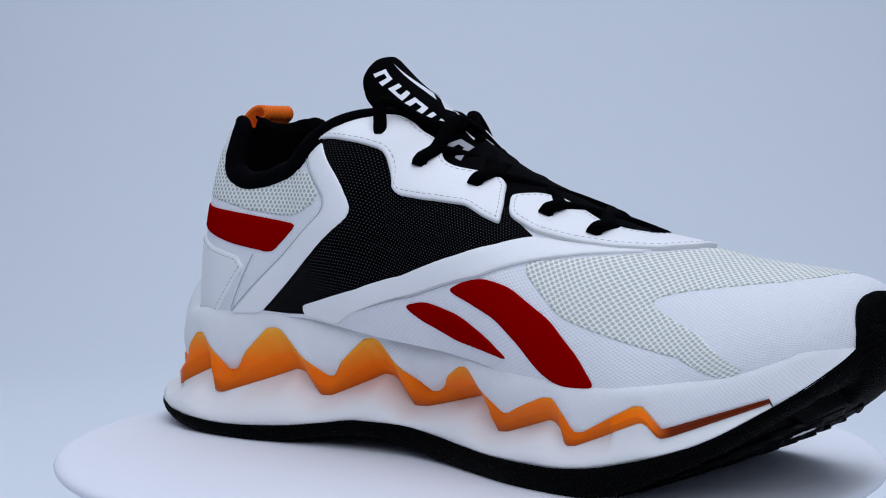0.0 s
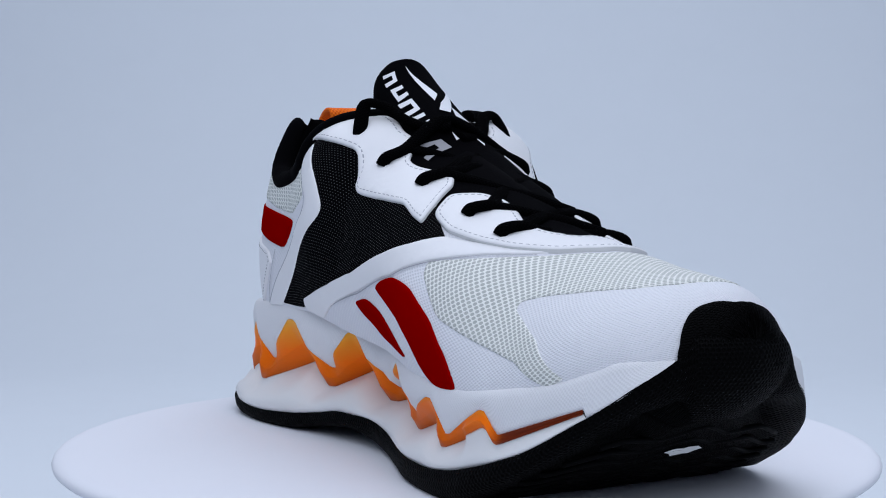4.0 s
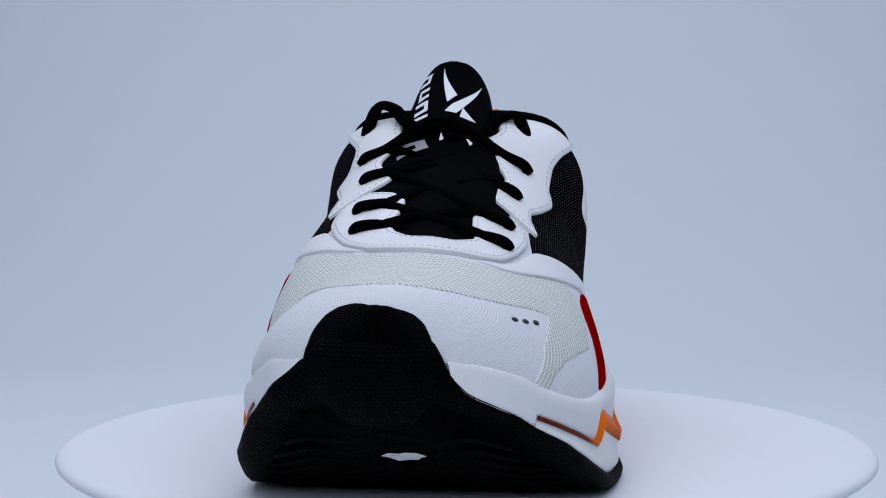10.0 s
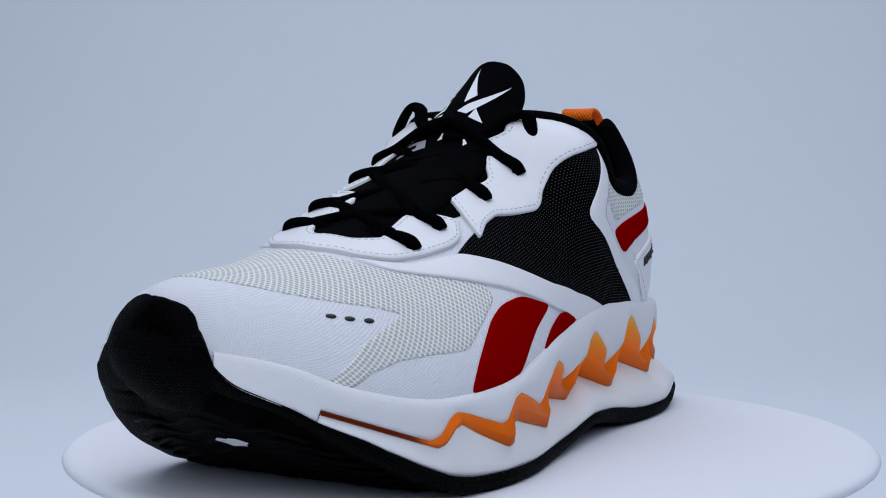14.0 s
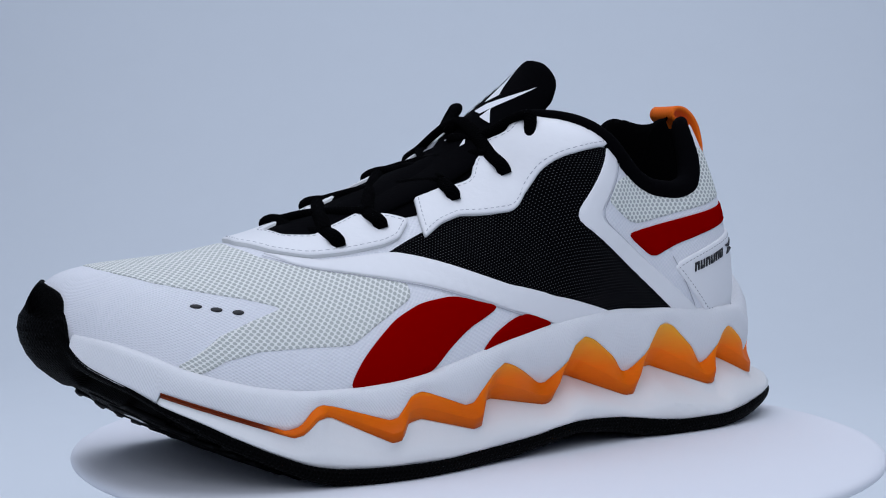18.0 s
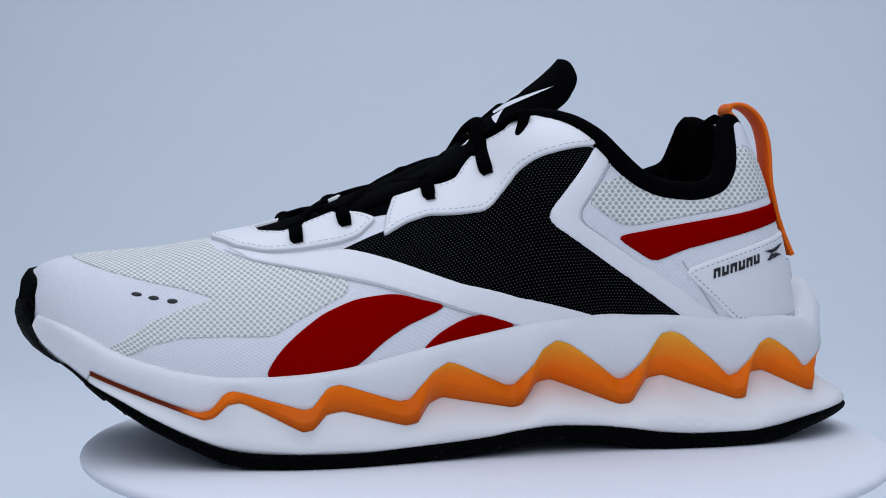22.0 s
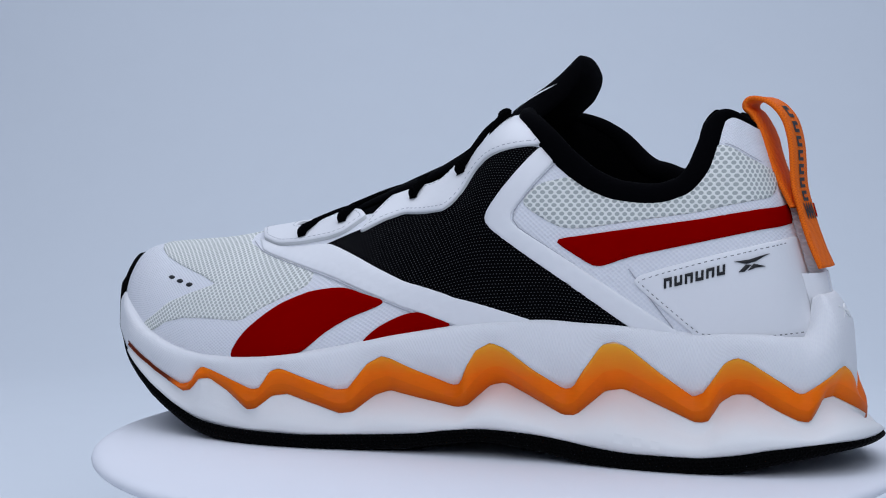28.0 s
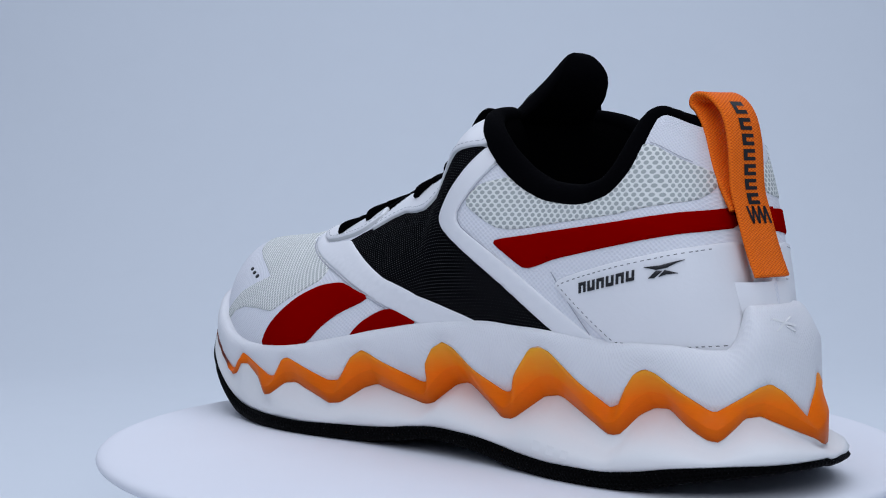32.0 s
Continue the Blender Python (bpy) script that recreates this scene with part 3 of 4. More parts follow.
GROUND = curve_of([(-14.5, 1.72), (-13.2, 1.4), (-11.8, 1.06), (-10.6, 0.74), (-9.4, 0.63), (-7.3, 0.6), (-5.5, 0.68), (-3.5, 1.0), (-1.6, 1.18), (0, 0.98),
                   (2, 0.72), (4, 0.62), (6, 0.6), (8, 0.6), (9, 0.64), (10.1, 0.82), (11.2, 1.28), (12.4, 1.84), (13.7, 2.54), (14.8, 3.2), (15.7, 3.78), (16.6, 4.25), (17.2, 4.7), (17.65, 5.1)])


def outsole():
    n = len(OUTLINE)
    verts, uvs = [], []
    inner = [k / 16 for k in range(1, 17)]
    rows = 9 + len(inner)
    for i in range(n):
        p0, nn, s = OUTLINE[i], NORMALS[i], SIGNED[i]
        lo, g = (LOW_L if s >= 0 else LOW_R)(p0.x), GROUND(p0.x)
        g = min(g, lo - 0.22)
        fl = foot_flare(s) + 0.12 * smooth01((p0.x - 3) / 5) * smooth01((14 - p0.x) / 4)
        to = 1 - 0.95 * smooth01((p0.x - 13.4) / 2.6)
        toe = smooth01((p0.x - 16.9) / 0.34)
        tuck = smooth01((p0.x - 12.6) / 3.2)
        mid = Vector((min(p0.x, 15.8), 0.3))
        run, last = 0.0, None
        d = lo - g
        side = [(-0.1, lo + 0.02), (fl, lo + 0.04), (0.26 * to + fl, lo + 0.02), (0.33 * to + fl - 0.04 * tuck, lo - 0.3 * d), (0.30 * to + fl - 0.18 * tuck, lo - 0.6 * d),
                (0.22 * to + fl - 0.42 * tuck, lo - 0.85 * d), (0.08 * to + fl - 0.72 * tuck, g), (-0.25 - 0.8 * tuck, g - 0.03), (-0.6 - 0.75 * tuck, g - 0.04)]
        nose = [(-0.55, 6.5), (-0.22, 6.4), (-0.03, 6.1), (0.03, 5.7), (-0.06, 5.25), (-0.27, 4.8), (-0.6, 4.38), (-1.0, 4.05), (-1.35, 3.8)]
        for (o, z), (o2, z2) in zip(side, nose):
            o, z = o + (o2 - o) * toe, z + (z2 - z) * toe
            q = p0 + nn * o
            q3 = Vector((q.x, q.y, z))
            run += (q3 - last).length if last else 0.0
            last = q3
            verts.append(q3)
            uvs.append((abs(s), run))
        edge, z_edge = p0 + nn * ((-0.6 - 0.75 * tuck) * (1 - toe) - 1.35 * toe), last.z
        for t in inner:
            q = edge.lerp(mid, t)
            verts.append((q.x, q.y, z_edge + (GROUND(q.x) - 0.12 - z_edge) * smooth01(t * 2)))
            uvs.append((abs(s) * (1 - t) + 40 * t, run + (q - edge).length))
    return part("outsole", mesh_of("outsole", verts, grid_faces(n, rows, True), M_CAP, uvs), SHOE, "black rubber outsole curling up at the toe")


EDGE_L, EDGE_R = curve_of(LEFT), curve_of(RIGHT)
OUTSOLE = outsole()


# ---- upper ----
SPAN = 9.0             # centimetres of girth that w = 1 stands for


BACK = curve_of([(4.8, -13.05), (6, -13.0), (7.5, -12.72), (8.6, -12.25), (9.6, -11.78), (11, -11.1), (12.2, -10.6)])


def base_upper():
    xs = [-12.9 + 30.6 * (0.5 - 0.5 * math.cos(math.pi * i / 180)) for i in range(181)]
    ws = [-1 + 2 * j / 72 for j in range(36)] + [-1e-4, 0.0] + [1 - 2 * j / 72 for j in range(35, -1, -1)]
    def at(x, w):
        sd = 1.0 if w >= 0 else -1.0
        lo = brim(x, sd)
        return sd * (lo + (1 - lo) * abs(w))
    verts = [skin(x, at(x, w)) for x in xs for w in ws]
    uvs = [(x, at(x, w) * SPAN) for x in xs for w in ws]
    nv = len(ws)
    faces = [f for f in grid_faces(len(xs), nv) if not (f[0] % nv == 36 and OPEN(xs[f[0] // nv]) > 0.02)]
    # close the back with a rounded seam
    across = 6
    start = len(verts)
    for j in range(37):
        p, q = verts[j], verts[nv - 1 - j]
        out = min(0.0, BACK((p.z + q.z) / 2) - p.x)
        for k in range(across + 1):
            t = k / across
            verts.append(p.lerp(q, t) + Vector((out * (1 - (2 * t - 1) ** 2), 0, 0)))
            uvs.append((-12.9 - 1.2 * t, j * 0.25))
    faces += [(start + f[0], start + f[1], start + f[2], start + f[3]) for f in grid_faces(37, across + 1)]
    return part("upper", mesh_of("upper", verts, faces, M_KNIT, uvs), SHOE, "white ribbed textile upper")


base_upper()


def resample(poly, step, closed=True, rounds=1):
    pts = [Vector((x, w * SPAN)) for x, w in poly]
    out = []
    n = len(pts)
    for i in range(n if closed else n - 1):
        a, b = pts[i], pts[(i + 1) % n]
        k = max(1, int((b - a).length / step))
        out += [a.lerp(b, j / k) for j in range(k)]
    if not closed:
        out.append(pts[-1])
    for _ in range(rounds):
        m = len(out)
        if closed:
            out = [(out[i - 1] + 2 * out[i] + out[(i + 1) % m]) / 4 for i in range(m)]
        else:
            out = [out[0]] + [(out[i - 1] + 2 * out[i] + out[i + 1]) / 4 for i in range(1, m - 1)] + [out[-1]]
    return out


def on_skin(p, lift, centre=None):
    x, w = max(-12.88, min(17.68, p.x)), max(-1.0, min(1.0, p.y / SPAN))
    sd = 1.0 if w >= 0 else -1.0
    w = sd * max(abs(w), brim(x, sd))
    q = skin(x, w)
    return q + ((q - centre).normalized() if centre else skin_normal(x, w)) * lift


def locate(X, Z, side):
    """The station and w of the upper's point that shows at (X, Z) from the side."""
    x, w = X, 0.5 * side
    for _ in range(12):
        a, b = 0.0, 1.0
        for _ in range(16):
            m = (a + b) / 2
            if section(x, float(side), 1 - m)[1] > Z:
                a = m
            else:
                b = m
        w = side * max((a + b) / 2, 1e-4)
        x = max(-12.88, min(17.65, x + 0.7 * (X - skin(x, w).x)))
    return x, w


def side_outline(points, side, step=0.3):
    """An outline drawn in the side view (x, z in cm), laid on the left (1) or right (-1) of the upper."""
    out = []
    n = len(points)
    for i in range(n):
        a, b = Vector(points[i]), Vector(points[(i + 1) % n])
        k = max(1, int((b - a).length / step))
        out += [locate(*a.lerp(b, j / k), side) for j in range(k)]
    return out


def inside(p, loop):
    hit = False
    for a, b in zip(loop, loop[1:] + loop[:1]):
        if (a.y > p.y) != (b.y > p.y) and p.x < (b.x - a.x) * (p.y - a.y) / (b.y - a.y) + a.x:
            hit = not hit
    return hit


def panel(name, poly, material, lift, parent, label="", thick=None, grid=0.3, step=0.16, stitch=None, edge=None, thread=None, centre=None, flat_uv=False, rounds=1):
    """A sheet that follows the upper inside the outline poly of (x, w) pairs, raised by lift cm, with a rounded cut edge."""
    loop = resample(poly, step, rounds=rounds)
    x0, x1 = min(p.x for p in loop), max(p.x for p in loop)
    y0, y1 = min(p.y for p in loop), max(p.y for p in loop)
    pts = list(loop)
    nx, ny = int((x1 - x0) / grid) + 1, int((y1 - y0) / grid) + 1
    near = (grid * 0.4) ** 2
    for i in range(nx):
        for j in range(ny):
            q = Vector((x0 + (i + 0.5 + 0.5 * (j % 2)) * grid, y0 + (j + 0.5) * grid))
            if inside(q, loop) and min((q - l).length_squared for l in loop) > near:
                pts.append(q)
    n = len(loop)
    area = sum(a.x * b.y - b.x * a.y for a, b in zip(loop, loop[1:] + loop[:1]))
    ring = 0.06 if area > 0 else -0.06
    if abs(area) > 1.0:
        for i in range(n):
            d = (loop[(i + 1) % n] - loop[i - 1]).normalized()
            q = loop[i] + Vector((-d.y, d.x)) * ring
            if min((q - l).length_squared for l in loop) > 0.0022:
                pts.append(q)
    v2, _, f2, *_ = delaunay_2d_cdt(pts, [], [list(range(n))], 1, 1e-5)
    uses = {}
    for f in f2:
        for a, b in zip(f, list(f[1:]) + [f[0]]):
            uses[(a, b)] = uses.get((a, b), 0) + 1
    rim = {a for (a, b) in uses if (b, a) not in uses} | {b for (a, b) in uses if (b, a) not in uses}
    soft_edge = min(0.05, lift * 0.4)
    verts = [on_skin(q, lift - soft_edge if i in rim else lift, centre) for i, q in enumerate(v2)]
    uvs = [(p.x + 0.75 * min(0.0, abs(p.y) - 3.0), p.z) if flat_uv else (q.x, q.y) for p, q in zip(verts, v2)]
    faces = [tuple(f) for f in f2]
    # faces look outward
    if faces:
        a, b, c = (verts[k] for k in faces[len(faces) // 2][:3])
        q = v2[faces[len(faces) // 2][0]]
        if (b - a).cross(c - a).dot((a - centre) if centre else skin_normal(q.x, max(-1, min(1, q.y / SPAN)))) < 0:
            faces = [f[::-1] for f in faces]
            uses = {(b, a): u for (a, b), u in uses.items()}
    tip = [i for i, q in enumerate(v2) if q.x > 17.55]
    if tip:
        nose = sum((verts[i] for i in tip), Vector()) / len(tip)
        for i in tip:
            verts[i] = nose.copy()
    low = {}
    for i in rim:
        low[i] = len(verts)
        verts.append(on_skin(v2[i], lift - (thick or lift) - 0.03, centre))
        uvs.append(uvs[i])
    wall = [(b, a, low[a], low[b]) for (a, b) in uses if (b, a) not in uses]
    me = mesh_of(name, verts, faces + wall, material, uvs)
    if edge:
        me.materials.append(edge)
        for p in me.polygons:
            if p.index >= len(faces):
                p.material_index = 1
    ob = part(name, me, parent, label)
    if stitch:
        seam(loop, stitch, lift, ob, thread, dash=0.09 if thread else 0.13, gap=0.09 if thread else 0.07)
    return ob


def seam(loop, inset, lift, parent, material=None, closed=True, dash=0.13, gap=0.07):
    """Stitches that run inside an outline."""
    n = len(loop)
    area = sum(a.x * b.y - b.x * a.y for a, b in zip(loop, loop[1:] + loop[:1]))
    sgn = 1 if area > 0 else -1
    line = []
    for i in range(n if closed else n):
        a, b = loop[i - 1 if closed or i else 0], loop[(i + 1) % n if closed or i < n - 1 else i]
        d = (b - a).normalized()
        q = loop[i] + Vector((-d.y, d.x)) * sgn * inset
        if not inset or min((q - l).length for l in loop[::2]) > inset * 0.8:
            line.append(q)
    # walk along the line in even steps over the surface
    fine = []
    for a, b in zip(line, line[1:]):
        if (b - a).length < 0.5:
            k = max(1, int((b - a).length / 0.035))
            fine += [a.lerp(b, j / k) for j in range(k)]
    verts, faces = [], []
    run, on, start = 0.0, True, fine[0]
    last = on_skin(start, lift)
    for b in fine[1:]:
        here = on_skin(b, lift)
        run += (here - last).length
        last = here
        if on and run >= dash:
            d = b - start
            if d.length < dash * 3 and b.x > -12.5:
                side = Vector((-d.y, d.x)).normalized() * 0.018
                k = len(verts)
                verts += [on_skin(start - side, lift - 0.004), on_skin(start + side, lift - 0.004), on_skin(b + side, lift - 0.004), on_skin(b - side, lift - 0.004)]
                verts += [on_skin(start.lerp(b, 0.2), lift + 0.016), on_skin(start.lerp(b, 0.8), lift + 0.016)]
                faces += [(k, k + 4, k + 5, k + 3), (k + 1, k + 2, k + 5, k + 4), (k, k + 1, k + 4), (k + 2, k + 3, k + 5)]
            run, on = 0.0, False
        elif not on and run >= gap:
            run, on, start = 0.0, True, b
    if verts:
        part("stitching", mesh_of("stitching", verts, faces, material or M_THREAD), parent, "row of fine stitches")


def line_seam(poly, lift, parent, name="seam"):
    """A fine pressed seam line along an open run of (x, w) pairs."""
    pts = resample(poly, 0.2, closed=False)
    verts, faces = [], []
    for i, p in enumerate(pts):
        d = (pts[min(i + 1, len(pts) - 1)] - pts[max(i - 1, 0)]).normalized()
        side = Vector((-d.y, d.x)) * 0.022
        verts += [on_skin(p - side, lift), on_skin(p + side, lift)]
    faces = [(2 * i, 2 * i + 1, 2 * i + 3, 2 * i + 2) for i in range(len(pts) - 1)]
    part(name, mesh_of(name, verts, faces, M_THREAD), parent)

# outlines on the upper as (station cm, w); left side first, then right
panel("vamp_mesh", [(5.67, .572), (5.8, .553), (7.61, .412), (9.14, .31), (10.16, .22), (10.6, .08), (10.5, -.06), (9.6, -.185), (7.9, -.32), (6.2, -.448), (6.33, -.5), (7.89, -.635),
                    (9.7, -.7), (12.03, -.788), (13.21, -.912), (13.6, -.95), (14.15, -.917), (12.57, -.663), (10.66, -.528), (10.56, -.483), (11.4, -.42), (13.0, -.335), (14.3, -.27), (15.2, -.17), (15.6, -.03),
                    (15.5, .12), (15.0, .235), (14.2, .33), (13.1, .40), (11.6, .47), (10.44, .54), (11.68, .6), (12.7, .678), (14.12, .903), (13.8, .95), (13.34, .907), (12.65, .815), (11.6, .752),
                    (10.13, .737), (8.48, .748), (7.49, .687), (6.49, .647), (5.78, .627)], M_MESH, 0.03, SHOE, "off-white open mesh vamp")

BLACK_L = [(-3.6, .27), (-2.0, .28), (-1.03, .32), (-.6, .33), (.2, .40), (.8, .42), (2.7, .36), (4.2, .39), (6.05, .41), (3.43, .65), (1.71, .77), (-.64, .93), (-3.2, .985), (-5, .985), (-7.5, .965),
           (-2.5, .665), (-2.2, .605), (-2.4, .56), (-3.8, .31)]
BLACK_R = [(-3.2, -.2), (-2.06, -.22), (-1.0, -.24), (-.4, -.3), (.1, -.39), (1.8, -.32), (3.0, -.30), (4.4, -.25), (5.12, -.30), (5.96, -.33), (4.33, -.53), (2.32, -.69), (-1.05, -.90), (-3.71, -.98),
           (-5, -.985), (-7.3, -.965), (-4.4, -.77), (-2.0, -.60), (-1.9, -.545), (-2.2, -.45), (-3.4, -.28)]
for o_ in (BLACK_L, BLACK_R):
    panel("quarter_panel", o_, M_QUARTER, 0.05, SHOE, "black woven quarter panel with fine grey flecks")

BAND_L = [(-3.5, 11.85), (-4.04, 11.3), (-2.67, 9.49), (-2.63, 9.22), (-2.88, 8.98), (-8.7, 5.3), (-7.1, 5.35), (-1.8, 8.93), (-1.55, 9.22), (-1.67, 9.54)]
BAND_R = [(-3.2, 12.0), (-3.8, 11.45), (-2.35, 9.95), (-2.3, 9.75), (-2.5, 9.43), (-8.4, 5.35), (-6.48, 5.5), (-1.35, 9.27), (-1.25, 9.65), (-1.9, 10.7)]
STRIP_L = [(9.88, .187), (8.09, .31), (6.6, .37), (5.6, .415), (4.6, .50), (3.6, .58), (2.6, .66), (1.6, .738), (.5, .805), (-.5, .862), (-1.6, .90), (-2.59, .935), (-3.4, .968), (-3.4, .992), (-1.0, .992), (.4, .918), (1.6, .846), (3.6, .706), (5.7, .556), (7.69, .405), (9.15, .30)]
STRIP_R = [(9.5, -.15), (7.7, -.24), (5.82, -.332), (4.84, -.442), (3.55, -.548), (2.34, -.63), (1.01, -.725), (-1.12, -.832), (-2.78, -.892), (-4.2, -.945), (-4.2, -.99), (-2.6, -.992), (-1.49, -.925), (1.45, -.785), (4.55, -.607), (6.38, -.428), (7.88, -.292), (9.22, -.192)]
for o_, sg_ in ((BAND_L, 1), (BAND_R, -1)):
    panel("chevron_band", side_outline(o_, sg_), M_OVERLAY, 0.075, SHOE, "smooth white band bent round the black panel")
for o_ in (STRIP_L, STRIP_R):
    panel("side_strip", o_, M_OVERLAY, 0.07, SHOE, "smooth white strip sweeping below the black panel")
for o_ in (side_outline([(-4.1, 11.25), (-2.75, 9.49), (-2.7, 9.22), (-2.95, 8.95), (-8.5, 5.35)], 1)[:-14], side_outline([(-3.87, 11.4), (-2.43, 9.95), (-2.38, 9.72), (-2.58, 9.38), (-8.5, 5.35)], -1)[:-14],
           [(10.0, .215), (9.15, .31), (7.69, .415), (5.7, .566), (3.6, .716), (1.6, .856), (.4, .928), (-.6, .975)], [(9.25, -.205), (7.88, -.302), (6.38, -.438), (4.55, -.617), (1.45, -.795), (-1.45, -.92)]):
    line_seam(o_, 0.045, SHOE)

RED_L = [(8.8, .955), (8.53, .88), (8.14, .81), (7.47, .74), (6.72, .685), (5.6, .662), (4.1, .69), (2.17, .808), (2.9, .825), (3.7, .838), (4.65, .882), (5.5, .955), (6.65, .97)]
RED_R = [(3.2, -.715), (4.11, -.645), (4.86, -.602), (6.0, -.587), (7.65, -.667), (8.68, -.8), (9.4, -.96), (7.98, -.97), (7.24, -.923), (6.47, -.82), (5.53, -.75), (4.05, -.728)]
RED2_L = [(3.27, .97), (2.62, .913), (1.73, .883), (1.09, .877), (.79, .887), (-.45, .965), (1.2, .97)]
RED2_R = [(.98, -.842), (2.03, -.797), (3.75, -.805), (5.02, -.852), (5.97, -.92), (3.52, -.925), (1.82, -.882)]
for o_ in (RED_L, RED_R):
    panel("side_stripe", o_, M_RED, 0.07, SHOE, "broad deep red curved side stripe", rounds=5)
for o_ in (RED2_L, RED2_R):
    panel("short_stripe", o_, M_RED, 0.07, SHOE, "short deep red side stripe", rounds=4)
HEEL_L = [(-4.23, 8.46), (-4.35, 8.57), (-5.86, 8.80), (-9.2, 9.30), (-11.45, 9.72), (-12.3, 9.82), (-12.4, 9.12), (-11.6, 9.05), (-9.3, 8.53), (-6.91, 7.99), (-5.84, 7.60), (-5.6, 7.61)]
HEEL_R = [(-4.0, 8.97), (-6.5, 9.2), (-9.9, 9.5), (-12.3, 9.82), (-12.4, 9.12), (-9.87, 8.50), (-8.1, 8.12), (-5.6, 7.85)]
for o_, sg_ in ((HEEL_L, 1), (HEEL_R, -1)):
    panel("heel_stripe", side_outline(o_, sg_), M_RED, 0.07, SHOE, "deep red stripe running back to the heel", step=0.25)

RIM_L = [(-4.15, .03), (-5.0, .02), (-6.0, .02), (-7.2, .02), (-8.2, .02), (-9.0, .02), (-9.4, .03)]
MESH_L = [(-9.42, 11.9), (-9.95, 11.8), (-10.93, 11.13), (-11.15, 10.85), (-11.27, 10.2), (-11.2, 10.02), (-9.9, 9.74), (-9.2, 9.55), (-6.95, 9.22), (-5.2, 8.94), (-4.4, 8.92), (-3.95, 9.2), (-3.1, 9.75), (-3.05, 9.9), (-3.55, 10.5)]
MESH_R = [(-9.42, 11.9), (-9.95, 11.8), (-10.93, 11.13), (-11.15, 10.85), (-11.25, 10.3), (-11.1, 10.08), (-9.7, 9.84), (-7.1, 9.42), (-4.9, 9.26), (-4.0, 9.32), (-2.65, 9.9), (-3.2, 10.8)]
for rim_, o_, sg_ in ((RIM_L, MESH_L, 1), ([(x, -w) for x, w in RIM_L], MESH_R, -1)):
    panel("collar_mesh", [(x, sg_ * (brim(x, float(sg_)) + .01)) for x, w in rim_] + side_outline(o_, sg_)[:-1], M_COLLAR_MESH, 0.04, SHOE, "open white mesh window below the collar", step=0.25, flat_uv=True)

for sg_ in (1, -1):
    line_seam([locate(x_, z_, sg_) for x_, z_ in ((-9.75, 11.9), (-9.95, 11.84), (-10.45, 11.52), (-10.8, 11.26))], 0.06, SHOE)

COUNTER_L = [(-7.0, 7.09), (-7.2, 7.32), (-7.9, 7.56), (-9.4, 8.0), (-11.85, 8.64), (-12.1, 8.54), (-12.3, 8.0), (-12.5, 7.35), (-12.95, 7.3), (-13.2, 5.25), (-11, 5.1), (-9.2, 5.2)]
COUNTER_R = [(-7.29, 7.22), (-7.64, 7.64), (-9.43, 7.95), (-11.6, 8.55), (-11.9, 8.45), (-12.15, 7.75), (-12.4, 7.35), (-12.95, 7.3), (-13.2, 5.25), (-11, 5.1), (-9.44, 5.25)]
for o_, sg_ in ((COUNTER_L, 1), (COUNTER_R, -1)):
    panel("heel_counter", side_outline(o_, sg_), M_OVERLAY, 0.10, SHOE, "smooth white stitched heel counter", stitch=0.16, step=0.1, thread=M_DARK_THREAD)

panel("gusset", [(-1.2, .1), (.4, .30), (2.0, .32), (4.0, .30), (6.0, .24), (7.6, .20), (9.0, .10), (9.0, -.06), (7.6, -.16), (6.0, -.18), (4.2, -.26), (2.0, -.24), (.4, -.25), (-1.2, -.1)], M_TONGUE, 0.06, SHOE,
      "black textile lower tongue under the laces")
REAR_L = [(4.27, .425), (3.34, .387), (2.51, .382), (1.23, .447), (.55, .483), (.29, .48), (-.23, .443), (-.75, .385), (-1.25, .352), (-2.07, .32), (-3.47, .262), (-3.45, .21), (-2.87, .1), (-2.2, .01), (-1.59, .02), (-.85, .09), (-.66, .13),
          (.2, .133), (.53, .175), (.94, .208), (1.26, .252), (1.81, .242), (2.56, .21), (3.34, .148), (3.63, .21), (4.02, .322)]
REAR_R = [(-3.3, -.235), (-2.68, -.249), (-1.67, -.277), (-.84, -.293), (-.62, -.318), (-.03, -.43), (.36, -.435), (1.85, -.363), (2.99, -.327), (3.9, -.35), (4.6, -.352), (4.2, -.26), (3.55, -.155), (3.01, -.122),
          (2.34, -.14), (1.47, -.182), (1.01, -.192), (.7, -.165), (.13, -.137), (-.39, -.13), (-1.45, -.03), (-1.91, -.01), (-2.6, -.01), (-3.3, -.02)]
for o_ in (REAR_L, REAR_R):
    panel("eyestay", o_, M_OVERLAY, 0.20, SHOE, "thick white zigzag-edged eyestay overlay", stitch=0.16, edge=M_EDGE)
FRONT = [(4.39, .317), (5.12, .378), (5.76, .375), (7.25, .325), (8.55, .275), (9.6, .2), (10.4, .06), (10.3, -.06), (9.6, -.16), (8.4, -.22), (7.1, -.27), (5.8, -.308), (4.75, -.298), (4.55, -.28), (4.05, -.195), (4.6, -.11), (5.3, -.075), (6.1, -.078), (7.1, -.10), (8.0, -.08), (8.8, -.03),
         (8.6, .09), (7.7, .165), (7.1, .15), (5.83, .15), (4.94, .24)]
panel("vamp_overlay", FRONT, M_OVERLAY, 0.20, SHOE, "thick white overlay wrapping round the front of the laces", stitch=0.16, edge=M_EDGE)

